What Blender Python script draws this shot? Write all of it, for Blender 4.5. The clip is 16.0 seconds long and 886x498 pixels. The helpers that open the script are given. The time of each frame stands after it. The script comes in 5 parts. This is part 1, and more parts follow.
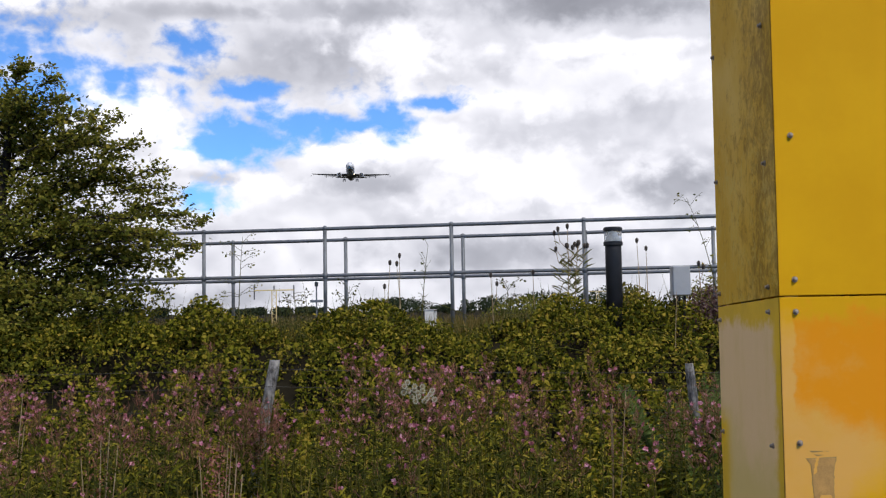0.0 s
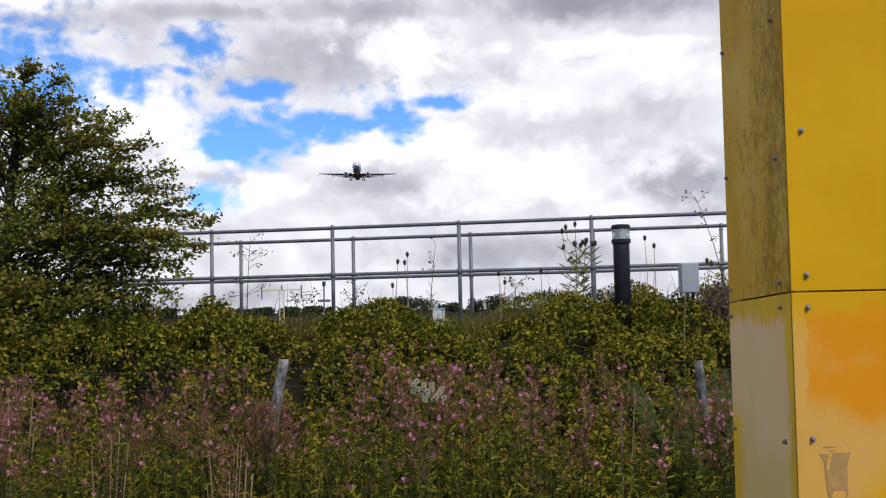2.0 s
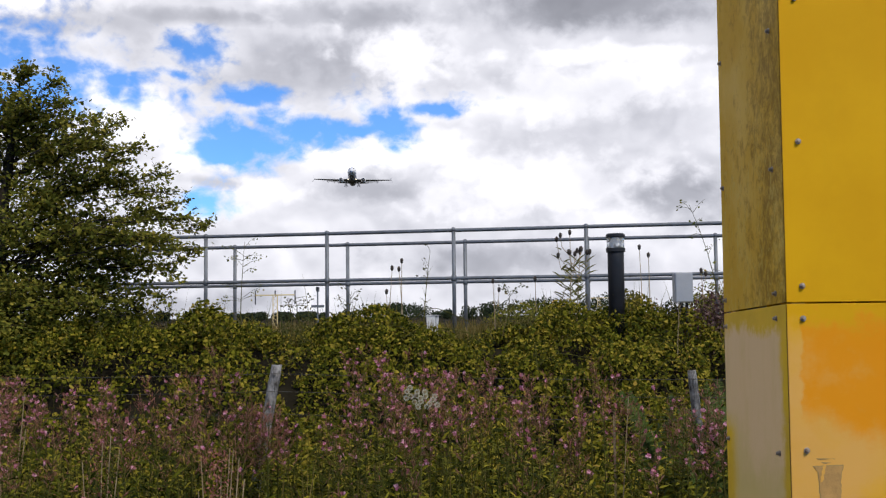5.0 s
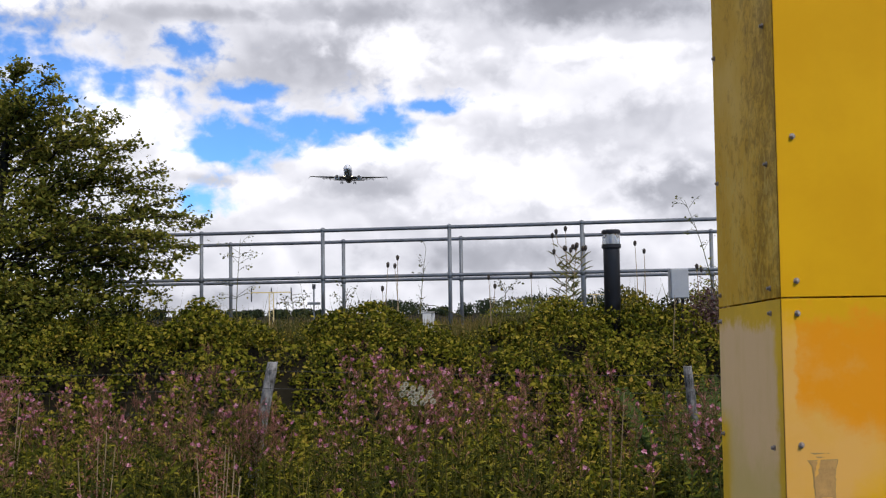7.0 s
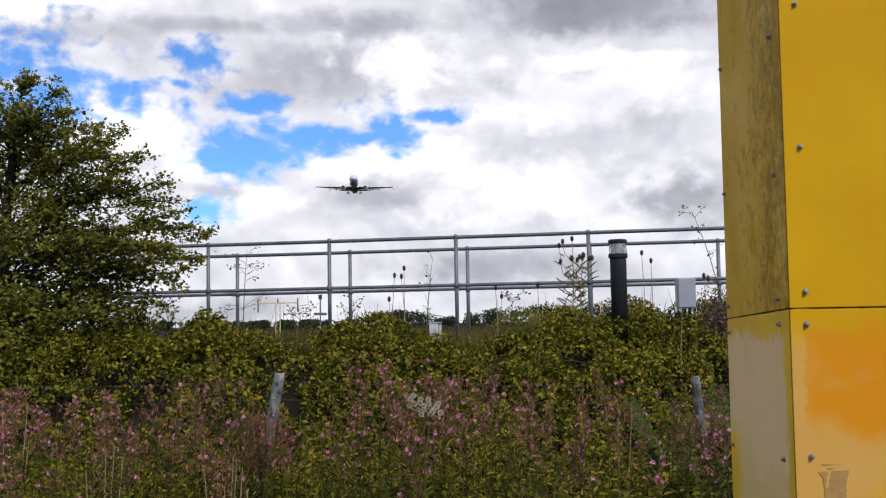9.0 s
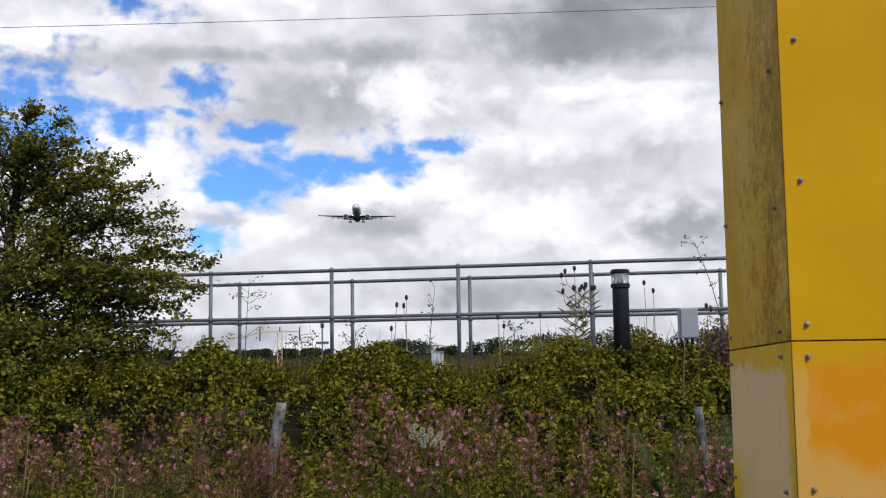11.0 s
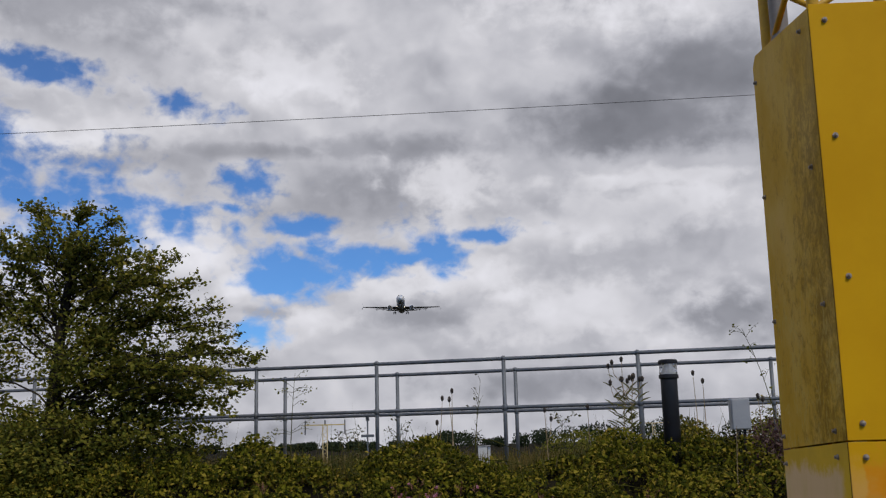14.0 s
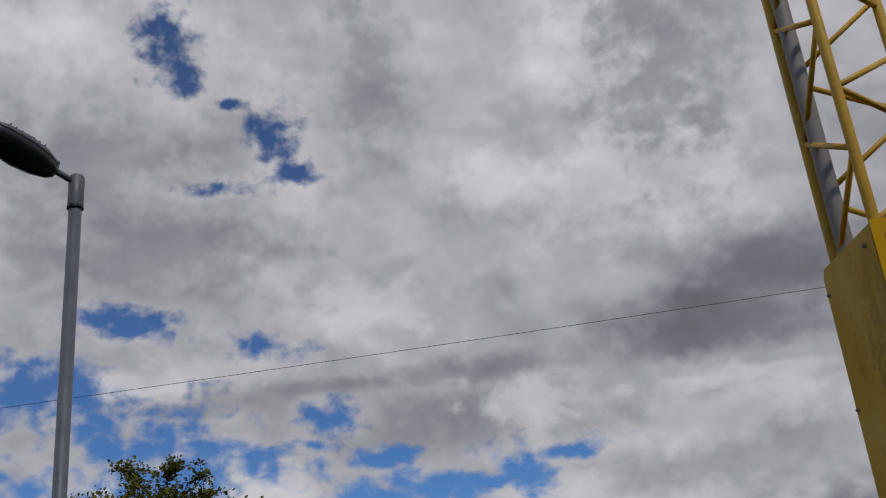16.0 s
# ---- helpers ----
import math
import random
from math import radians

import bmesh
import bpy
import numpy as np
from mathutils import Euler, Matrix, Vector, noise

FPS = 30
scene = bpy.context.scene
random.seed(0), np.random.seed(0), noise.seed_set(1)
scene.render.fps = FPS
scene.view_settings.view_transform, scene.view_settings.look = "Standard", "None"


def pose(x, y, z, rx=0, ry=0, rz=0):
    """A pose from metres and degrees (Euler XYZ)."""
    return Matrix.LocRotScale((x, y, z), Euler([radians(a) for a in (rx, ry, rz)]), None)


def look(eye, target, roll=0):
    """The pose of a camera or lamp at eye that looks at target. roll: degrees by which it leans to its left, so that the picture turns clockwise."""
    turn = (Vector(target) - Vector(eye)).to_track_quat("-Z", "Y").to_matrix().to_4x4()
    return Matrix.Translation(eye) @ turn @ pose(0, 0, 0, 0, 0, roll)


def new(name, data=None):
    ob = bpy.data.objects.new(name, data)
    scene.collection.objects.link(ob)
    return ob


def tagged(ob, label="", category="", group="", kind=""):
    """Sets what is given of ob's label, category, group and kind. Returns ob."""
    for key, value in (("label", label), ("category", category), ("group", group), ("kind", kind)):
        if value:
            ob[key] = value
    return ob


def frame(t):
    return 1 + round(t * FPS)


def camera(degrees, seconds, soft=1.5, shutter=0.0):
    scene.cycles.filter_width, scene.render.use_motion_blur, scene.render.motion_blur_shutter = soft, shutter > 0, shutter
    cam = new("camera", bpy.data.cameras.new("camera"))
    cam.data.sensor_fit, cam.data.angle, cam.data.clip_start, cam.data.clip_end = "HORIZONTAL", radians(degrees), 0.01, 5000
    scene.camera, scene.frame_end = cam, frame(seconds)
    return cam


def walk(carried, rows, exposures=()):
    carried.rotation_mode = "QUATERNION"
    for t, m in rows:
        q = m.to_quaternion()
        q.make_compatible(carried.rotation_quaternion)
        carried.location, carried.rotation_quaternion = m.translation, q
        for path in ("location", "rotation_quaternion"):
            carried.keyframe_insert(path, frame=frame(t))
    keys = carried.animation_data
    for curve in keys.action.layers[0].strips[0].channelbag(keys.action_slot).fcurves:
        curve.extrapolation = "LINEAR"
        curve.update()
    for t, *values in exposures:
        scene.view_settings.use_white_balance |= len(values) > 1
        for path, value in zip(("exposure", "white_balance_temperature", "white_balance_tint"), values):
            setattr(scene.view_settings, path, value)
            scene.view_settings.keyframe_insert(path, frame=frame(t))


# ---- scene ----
cam = camera(46.7, 16.0, 1.25)
# seconds, x, y, z, pitch, roll, yaw
ROWS = [
    (0, 0.000, 0.000, 1.600, 93.40, 0.97, 0.00),
    (0.5, -0.002, 0.001, 1.597, 93.31, 1.07, 0.18),
    (1, -0.004, 0.003, 1.597, 93.24, 1.05, 0.07),
    (1.5, -0.004, 0.005, 1.598, 93.32, 1.03, 0.21),
    (2, -0.007, 0.002, 1.597, 93.35, 1.27, 0.41),
    (2.5, -0.008, 0.008, 1.597, 93.14, 1.32, 0.90),
    (3, -0.012, 0.012, 1.598, 93.08, 1.07, 0.92),
    (3.5, -0.012, 0.009, 1.599, 93.82, 0.96, 1.18),
    (4, -0.011, 0.008, 1.598, 93.74, 0.54, 0.52),
    (6.5, -0.007, 0.007, 1.598, 93.71, 0.81, -0.20),
    (7, -0.006, 0.009, 1.596, 93.55, 0.83, -0.15),
    (7.5, -0.008, 0.005, 1.596, 93.63, 0.83, -0.19),
    (8, -0.007, 0.006, 1.597, 93.89, 0.89, -0.01),
    (8.5, -0.007, 0.013, 1.597, 93.76, 1.02, 0.19),
    (9, -0.009, 0.009, 1.600, 94.11, 1.03, 0.21),
    (11.5, -0.010, -0.006, 1.606, 96.22, 0.87, 0.34),
    (12, -0.009, -0.012, 1.609, 96.85, 1.31, 0.74),
    (12.5, -0.010, -0.020, 1.614, 97.65, 1.34, 1.31),
    (13, -0.012, -0.021, 1.617, 98.57, 1.04, 1.50),
    (13.5, -0.011, -0.018, 1.621, 99.33, 1.29, 2.03),
    (14, -0.010, -0.010, 1.628, 100.80, 1.43, 2.88),
    (14.5, -0.015, -0.030, 1.635, 102.42, 1.59, 3.56),
    (15, -0.015, -0.036, 1.641, 103.77, 2.49, 4.43),
    (15.5, -0.010, -0.038, 1.655, 107.31, 3.57, 5.40),
    (16, -0.011, -0.066, 1.675, 113.40, 5.30, 8.51),
]
walk(cam, [(t, pose(x, y, z, rx, ry, rz)) for t, x, y, z, rx, ry, rz in ROWS], [(0, 0.0, 6500, 13), (9, 0.0, 6500, 13), (11.5, -0.18, 6500, 13), (12, -0.25, 6500, 13), (12.5, -0.27, 6500, 13), (13.5, -0.55, 6500, 13), (14.5, -0.8, 6500, 13), (15.5, -1.05, 6500, 13), (16, -1.2, 6500, 13)])

# ---------------------------------------------------------------- sky and sun
SUN_AZIMUTH, SUN_HEIGHT = 150.0, 48.0  # degrees clockwise from ahead, and up


def make_world():
    world = bpy.data.worlds.new("sky")
    scene.world = world
    world.use_nodes = True
    nt = world.node_tree
    nt.nodes.clear()
    N, L = nt.nodes, nt.links

    def node(kind, *links, **values):
        n = N.new(kind)
        for k, v in values.items():
            if k == "op":
                n.operation = v
        for i, src in enumerate(links):
            if src is None:
                continue
            if isinstance(src, (int, float)):
                n.inputs[i].default_value = src
            elif isinstance(src, tuple):
                n.inputs[i].default_value = src
            else:
                L.new(src, n.inputs[i])
        return n

    def m(op, a, b=None, c=None):
        return node("ShaderNodeMath", a, b, c, op=op).outputs[0]

    def step(x, lo, hi):
        n = N.new("ShaderNodeMapRange")
        n.interpolation_type = "SMOOTHSTEP"
        L.new(x, n.inputs[0])
        n.inputs[1].default_value, n.inputs[2].default_value = lo, hi
        return n.outputs[0]

    def fbm(vec, scale, detail, rough, dist=0.0):
        n = N.new("ShaderNodeTexNoise")
        L.new(vec, n.inputs["Vector"])
        n.inputs["Scale"].default_value, n.inputs["Detail"].default_value = scale, detail
        n.inputs["Roughness"].default_value, n.inputs["Distortion"].default_value = rough, dist
        return n

    way = N.new("ShaderNodeTexCoord").outputs["Generated"]
    sep = node("ShaderNodeSeparateXYZ", way)
    az = m("MULTIPLY", m("ARCTAN2", sep.outputs[0], sep.outputs[1]), 57.2958)
    el = m("MULTIPLY", m("ARCSINE", sep.outputs[2]), 57.2958)
    flat = node("ShaderNodeCombineXYZ", az, el, 0.0).outputs[0]
    # stretched so that the cloud masses lie wider than high
    lie = node("ShaderNodeVectorMath", flat, (0.88, 1.1, 1.0), op="MULTIPLY").outputs[0]
    warp = fbm(lie, 0.22, 5, 0.55).outputs["Color"]
    warp = node("ShaderNodeVectorMath", warp, (0.5, 0.5, 0.5), op="SUBTRACT").outputs[0]
    bent = node("ShaderNodeVectorMath", warp, (1.9, 1.5, 0.0), op="MULTIPLY").outputs[0]
    bent = node("ShaderNodeVectorMath", flat, bent, op="ADD").outputs[0]

    def field(spots, reach):
        total = None
        for a, e, ra, re in spots:
            d = node("ShaderNodeVectorMath", bent, (a, e, 0.0), op="SUBTRACT").outputs[0]
            d = node("ShaderNodeVectorMath", d, (1 / ra, 1 / re, 0.0), op="MULTIPLY").outputs[0]
            d = node("ShaderNodeVectorMath", d, op="LENGTH").outputs[1]
            f = m("SUBTRACT", reach, d)
            total = f if total is None else m("MAXIMUM", total, f)
        return total

    # gaps of blue, dark undersides and bright tops of the clouds: azimuth, height, half width, half height in degrees
    gaps = field([(-23.8, 13.6, 3.4, 1.6), (-20.6, 12.0, 4.4, 1.5), (-17.4, 12.6, 2.2, 0.6), (-10.9, 12.4, 1.4, 0.5), (-13.4, 14.3, 1.5, 0.75), (-14.6, 13.0, 0.9, 0.4),
                  (-11.2, 9.9, 2.5, 1.2), (-12.6, 9.1, 1.2, 0.9), (-7.7, 10.5, 2.6, 0.65), (-2.9, 10.8, 1.3, 1.1),
                  (-1.0, 11.6, 2.6, 0.5), (-4.6, 10.4, 1.6, 0.4), (-13.4, 6.3, 1.2, 0.75),
                  (-22.7, 34.9, 1.6, 1.6), (-21.7, 33.8, 0.9, 1.0), (-16.1, 29.6, 1.0, 1.8), (-15.5, 28.1, 1.3, 0.7), (-19.0, 31.8, 0.7, 0.3),
                  (-19.9, 27.0, 1.6, 0.35), (-24.2, 19.6, 2.7, 0.75), (-26.0, 20.1, 1.7, 0.5), (-17.0, 18.6, 1.9, 0.5),
                  (-29.8, 16.2, 3.0, 1.5), (-34.0, 10.5, 6.0, 1.6)], 1.0)
    # heads of cloud that stand up into the gaps
    puffs = field([(-16.7, 10.7, 1.7, 1.1), (-15.3, 11.9, 0.7, 0.7), (-18.3, 9.9, 1.9, 0.9), (-11.9, 8.3, 1.3, 0.75), (-14.4, 8.5, 1.4, 0.8),
                   (-24.4, 11.4, 1.8, 0.7), (-13.9, 10.9, 1.5, 0.7), (-9.0, 8.4, 1.6, 0.8)], 1.0)
    darks = field([(-23.5, 24.5, 6.5, 3.2), (-27.5, 28.5, 4.0, 2.6), (-9.8, 33.5, 2.0, 4.2), (8.5, 32.0, 4.0, 5.0), (-9.0, 13.8, 5.6, 1.3), (-13.0, 16.2, 3.6, 0.4),
                   (-4.8, 7.1, 2.0, 0.8), (-12.6, 7.4, 1.6, 0.4), (2.8, 3.0, 5.4, 0.7), (-13.4, 0.9, 4.5, 0.7), (13.3, 6.3, 1.7, 1.3),
                   (-21.0, 15.6, 3.5, 0.6), (-19.0, 29.5, 3.4, 1.6), (-6.0, 16.6, 3.4, 0.6), (-15.0, 4.2, 2.4, 0.5)], 1.0)
    brights = field([(5.2, 7.4, 6.0, 1.7), (-16.6, 10.8, 1.7, 1.0), (-9.6, 6.9, 1.6, 0.8), (-3.0, 9.0, 4.4, 0.9), (-14.2, 9.0, 1.0, 0.6),
                     (8.5, 12.5, 5.0, 1.6), (-2.4, 14.6, 3.0, 1.5), (-30.6, 34.9, 3.4, 1.8), (-11.0, 20.4, 3.4, 1.4),
                     (-1.9, 26.8, 3.6, 1.6), (-23.9, 16.6, 3.2, 0.8), (3.2, 33.0, 3.0, 2.4), (5.5, 25.5, 6.0, 2.6), (-20.0, 17.2, 4.0, 0.8), (-25.0, 10.9, 1.6, 0.7), (9.0, 14.2, 5.0, 0.6)], 1.0)

    def heap(vec):
        """Rounded heads of cloud, at several sizes."""
        v = N.new("ShaderNodeTexVoronoi")
        v.feature = "SMOOTH_F1"
        L.new(vec, v.inputs["Vector"])
        v.inputs["Scale"].default_value = 0.26
        v.inputs["Detail"].default_value, v.inputs["Roughness"].default_value = 2.2, 0.42
        v.inputs["Smoothness"].default_value = 0.6
        return v.outputs["Distance"]

    slow = fbm(lie, 0.30, 2.5, 0.5).outputs["Color"]
    slow = node("ShaderNodeVectorMath", slow, (0.5, 0.5, 0.5), op="SUBTRACT").outputs[0]
    puffy = node("ShaderNodeVectorMath", slow, (4.0, 3.0, 0.0), op="MULTIPLY").outputs[0]
    puffy = node("ShaderNodeVectorMath", lie, puffy, op="ADD").outputs[0]
    heads = heap(puffy)
    heads_up = heap(node("ShaderNodeVectorMath", puffy, (0.35, 0.80, 0.0), op="ADD").outputs[0])
    relief = m("SUBTRACT", heads_up, heads)
    grain = fbm(lie, 0.34, 5, 0.50).outputs["Fac"]
    wisps = fbm(node("ShaderNodeVectorMath", lie, (31.0, 17.0, 5.0), op="ADD").outputs[0], 0.36, 8, 0.56, 0.15).outputs["Fac"]
    soft = fbm(lie, 0.13, 4, 0.5, 0.3).outputs["Fac"]
    mass = fbm(way, 3.2, 5, 0.55).outputs["Fac"]
    rough = m("SUBTRACT", grain, 0.5)

    fine = fbm(node("ShaderNodeVectorMath", lie, (7.0, 43.0, 2.0), op="ADD").outputs[0], 1.0, 5, 0.52, 0.25).outputs["Fac"]
    frayed = m("ADD", m("MULTIPLY", m("SUBTRACT", wisps, 0.5), 4.0), m("MULTIPLY", m("SUBTRACT", fine, 0.5), 3.0))
    ragged = m("ADD", gaps, m("ADD", frayed, m("MULTIPLY", m("SUBTRACT", heads, 0.45), 0.8)))
    billow = m("ADD", puffs, m("ADD", m("MULTIPLY", m("SUBTRACT", 0.42, heads), 1.6), m("MULTIPLY", m("SUBTRACT", fine, 0.5), 2.2)))
    ragged = m("SUBTRACT", ragged, m("MULTIPLY", step(billow, -0.35, 0.45), 1.3))
    blue = m("MULTIPLY", step(ragged, -0.55, 1.0), 0.95)
    # behind and overhead the cloud is broken up, and lets the sun through
    open_sky = m("MAXIMUM", step(m("ABSOLUTE", az), 100.0, 135.0), step(el, 46.0, 62.0))
    blue = m("MAXIMUM", blue, m("MULTIPLY", step(m("ADD", mass, m("MULTIPLY", rough, 0.25)), 0.40, 0.52), open_sky))
    rim = m("ADD", m("MULTIPLY", step(ragged, -1.6, -0.3), 0.10), m("MULTIPLY", step(billow, -0.1, 0.6), 0.14))
    dark = step(m("ADD", darks, m("MULTIPLY", frayed, 0.75)), -0.75, 0.85)
    bright = step(m("ADD", brights, m("MULTIPLY", frayed, -0.7)), -0.6, 0.6)
    # thinner and lighter low down, thick and greyer overhead
    shade = m("SUBTRACT", 0.81, m("MULTIPLY", step(el, 16.0, 34.0), -0.16))
    shade = m("ADD", shade, m("MULTIPLY", m("SUBTRACT", soft, 0.5), 0.72))
    shade = m("ADD", shade, m("MULTIPLY", relief, 0.42))
    shade = m("ADD", shade, m("MULTIPLY", m("SUBTRACT", fine, 0.5), 0.16))
    shade = m("ADD", shade, rim)
    shade = m("ADD", shade, m("MULTIPLY", bright, 0.27))
    shade = m("MULTIPLY", shade, m("SUBTRACT", 1.0, m("MULTIPLY", dark, 0.33)))
    deep = step(m("ADD", field([(8.8, 17.4, 6.6, 2.2), (13.0, 19.6, 5.5, 2.4)], 1.0), m("MULTIPLY", frayed, 0.30)), -0.55, 0.65)
    deep = m("MULTIPLY", deep, step(m("ADD", el, m("MULTIPLY", frayed, 0.35)), 14.9, 16.3))
    shade = m("MULTIPLY", shade, m("SUBTRACT", 1.0, m("MULTIPLY", deep, 0.55)))
    shade = m("MAXIMUM", shade, 0.14)
    warm = node("ShaderNodeMix", shade)
    warm.data_type = "RGBA"
    warm.inputs[6].default_value, warm.inputs[7].default_value = (0.93, 0.985, 1.15, 1), (0.985, 1.0, 1.05, 1)
    L.new(shade, warm.inputs[0])
    cloud = N.new("ShaderNodeBackground")
    L.new(warm.outputs[2], cloud.inputs[0])
    L.new(shade, cloud.inputs[1])
    sky = N.new("ShaderNodeTexSky")
    sky.sky_type, sky.sun_disc = "NISHITA", False
    sky.sun_elevation, sky.sun_rotation = radians(SUN_HEIGHT), radians(SUN_AZIMUTH)
    sky.air_density, sky.dust_density, sky.ozone_density = 0.8, 0.1, 3.0
    tint = node("ShaderNodeVectorMath", sky.outputs[0], (0.55, 1.05, 1.55), op="MULTIPLY").outputs[0]
    clear = N.new("ShaderNodeBackground")
    L.new(tint, clear.inputs[0])
    clear.inputs[1].default_value = 0.11
    mix = N.new("ShaderNodeMixShader")
    L.new(blue, mix.inputs[0])
    L.new(cloud.outputs[0], mix.inputs[1])
    L.new(clear.outputs[0], mix.inputs[2])
    out = N.new("ShaderNodeOutputWorld")
    L.new(mix.outputs[0], out.inputs[0])


make_world()
sun = new("sun", bpy.data.lights.new("sun", "SUN"))
sun.data.energy, sun.data.angle, sun.data.color = 3.0, radians(2), (1.0, 0.94, 0.82)
a, h = radians(SUN_AZIMUTH), radians(SUN_HEIGHT)
sun.matrix_world = look((math.sin(a) * math.cos(h) * 50, math.cos(a) * math.cos(h) * 50, math.sin(h) * 50), (0, 0, 0))

# ---------------------------------------------------------------- materials


class Nodes:
    """A small builder for node materials."""

    def __init__(self, name):
        self.mat = bpy.data.materials.new(name)
        self.mat.use_nodes = True
        self.nt = self.mat.node_tree
        self.bsdf = self.nt.nodes["Principled BSDF"]

    def add(self, kind):
        return self.nt.nodes.new(kind)

    def link(self, a, b):
        self.nt.links.new(a, b)

    def place(self, stretch=(1, 1, 1)):
        geo = self.add("ShaderNodeNewGeometry")
        mul = self.add("ShaderNodeVectorMath")
        mul.operation = "MULTIPLY"
        self.link(geo.outputs["Position"], mul.inputs[0])
        mul.inputs[1].default_value = stretch
        return mul.outputs[0]

    def noise(self, scale, detail=5, rough=0.6, stretch=(1, 1, 1), dist=0.0):
        n = self.add("ShaderNodeTexNoise")
        self.link(self.place(stretch), n.inputs["Vector"])
        n.inputs["Scale"].default_value, n.inputs["Detail"].default_value = scale, detail
        n.inputs["Roughness"].default_value, n.inputs["Distortion"].default_value = rough, dist
        return n.outputs["Fac"]

    def ramp(self, fac, stops):
        r = self.add("ShaderNodeValToRGB")
        while len(r.color_ramp.elements) < len(stops):
            r.color_ramp.elements.new(0.5)
        for e, (p, c) in zip(r.color_ramp.elements, stops):
            e.position, e.color = p, (*c, 1)
        self.link(fac, r.inputs[0])
        return r.outputs[0]

    def mix(self, fac, a, b, kind="MIX"):
        n = self.add("ShaderNodeMix")
        n.data_type, n.blend_type = "RGBA", kind
        for i, v in ((0, fac), (6, a), (7, b)):
            if isinstance(v, (int, float)):
                n.inputs[i].default_value = v
            elif isinstance(v, tuple):
                n.inputs[i].default_value = (*v, 1)
            else:
                self.link(v, n.inputs[i])
        return n.outputs[2]

    def math(self, op, a, b=0.0):
        n = self.add("ShaderNodeMath")
        n.operation = op
        for i, v in ((0, a), (1, b)):
            if isinstance(v, (int, float)):
                n.inputs[i].default_value = v
            else:
                self.link(v, n.inputs[i])
        return n.outputs[0]

    def range(self, x, lo, hi, a=0.0, b=1.0):
        n = self.add("ShaderNodeMapRange")
        n.interpolation_type = "SMOOTHSTEP"
        self.link(x, n.inputs[0])
        for i, v in enumerate((lo, hi, a, b)):
            n.inputs[i + 1].default_value = v
        return n.outputs[0]

    def bump(self, fac, strength=0.3, distance=0.01):
        b = self.add("ShaderNodeBump")
        b.inputs["Strength"].default_value, b.inputs["Distance"].default_value = strength, distance
        self.link(fac, b.inputs["Height"])
        self.link(b.outputs[0], self.bsdf.inputs["Normal"])

    def finish(self, color, rough=0.6, metal=0.0, spec=0.5):
        if isinstance(color, tuple):
            self.bsdf.inputs["Base Color"].default_value = (*color, 1)
        else:
            self.link(color, self.bsdf.inputs["Base Color"])
        if isinstance(rough, (int, float)):
            self.bsdf.inputs["Roughness"].default_value = rough
        else:
            self.link(rough, self.bsdf.inputs["Roughness"])
        self.bsdf.inputs["Metallic"].default_value = metal
        self.bsdf.inputs["Specular IOR Level"].default_value = spec
        return self.mat


def worn(name, dark, light, rough=0.6, metal=0.0, scale=6.0, bump=0.2, stretch=(1, 1, 1), spec=0.5):
    n = Nodes(name)
    coarse, fine = n.noise(scale, 6, 0.65, stretch), n.noise(scale * 14, 4, 0.6, stretch)
    both = n.math("ADD", n.math("MULTIPLY", coarse, 0.7), n.math("MULTIPLY", fine, 0.3))
    n.bump(fine, bump, 0.004)
    return n.finish(n.ramp(both, [(0.32, dark), (0.68, light)]), n.range(coarse, 0.3, 0.7, rough - 0.1, rough + 0.12), metal, spec)


def leafy(name, stops, through_light=0.3, rough=0.55):
    """Leaves that vary one by one, and let some light through."""
    n = Nodes(name)
    geo = n.add("ShaderNodeNewGeometry")
    patch = n.noise(1.6, 3, 0.6)
    mixed = n.math("ADD", n.math("MULTIPLY", geo.outputs["Random Per Island"], 0.72), n.math("MULTIPLY", patch, 0.45))
    color = n.ramp(n.math("SUBTRACT", mixed, 0.08), stops)
    spots = n.range(n.noise(90, 3, 0.6), 0.35, 0.7, 0.8, 1.12)
    color = n.mix(1.0, color, spots, "MULTIPLY")
    n.finish(color, rough, 0.0, 0.03)
    glow = n.add("ShaderNodeBsdfTranslucent")
    n.link(color, glow.inputs[0])
    mix = n.add("ShaderNodeMixShader")
    mix.inputs[0].default_value = through_light
    n.link(n.bsdf.outputs[0], mix.inputs[1])
    n.link(glow.outputs[0], mix.inputs[2])
    n.link(mix.outputs[0], n.nt.nodes["Material Output"].inputs[0])
    return n.mat


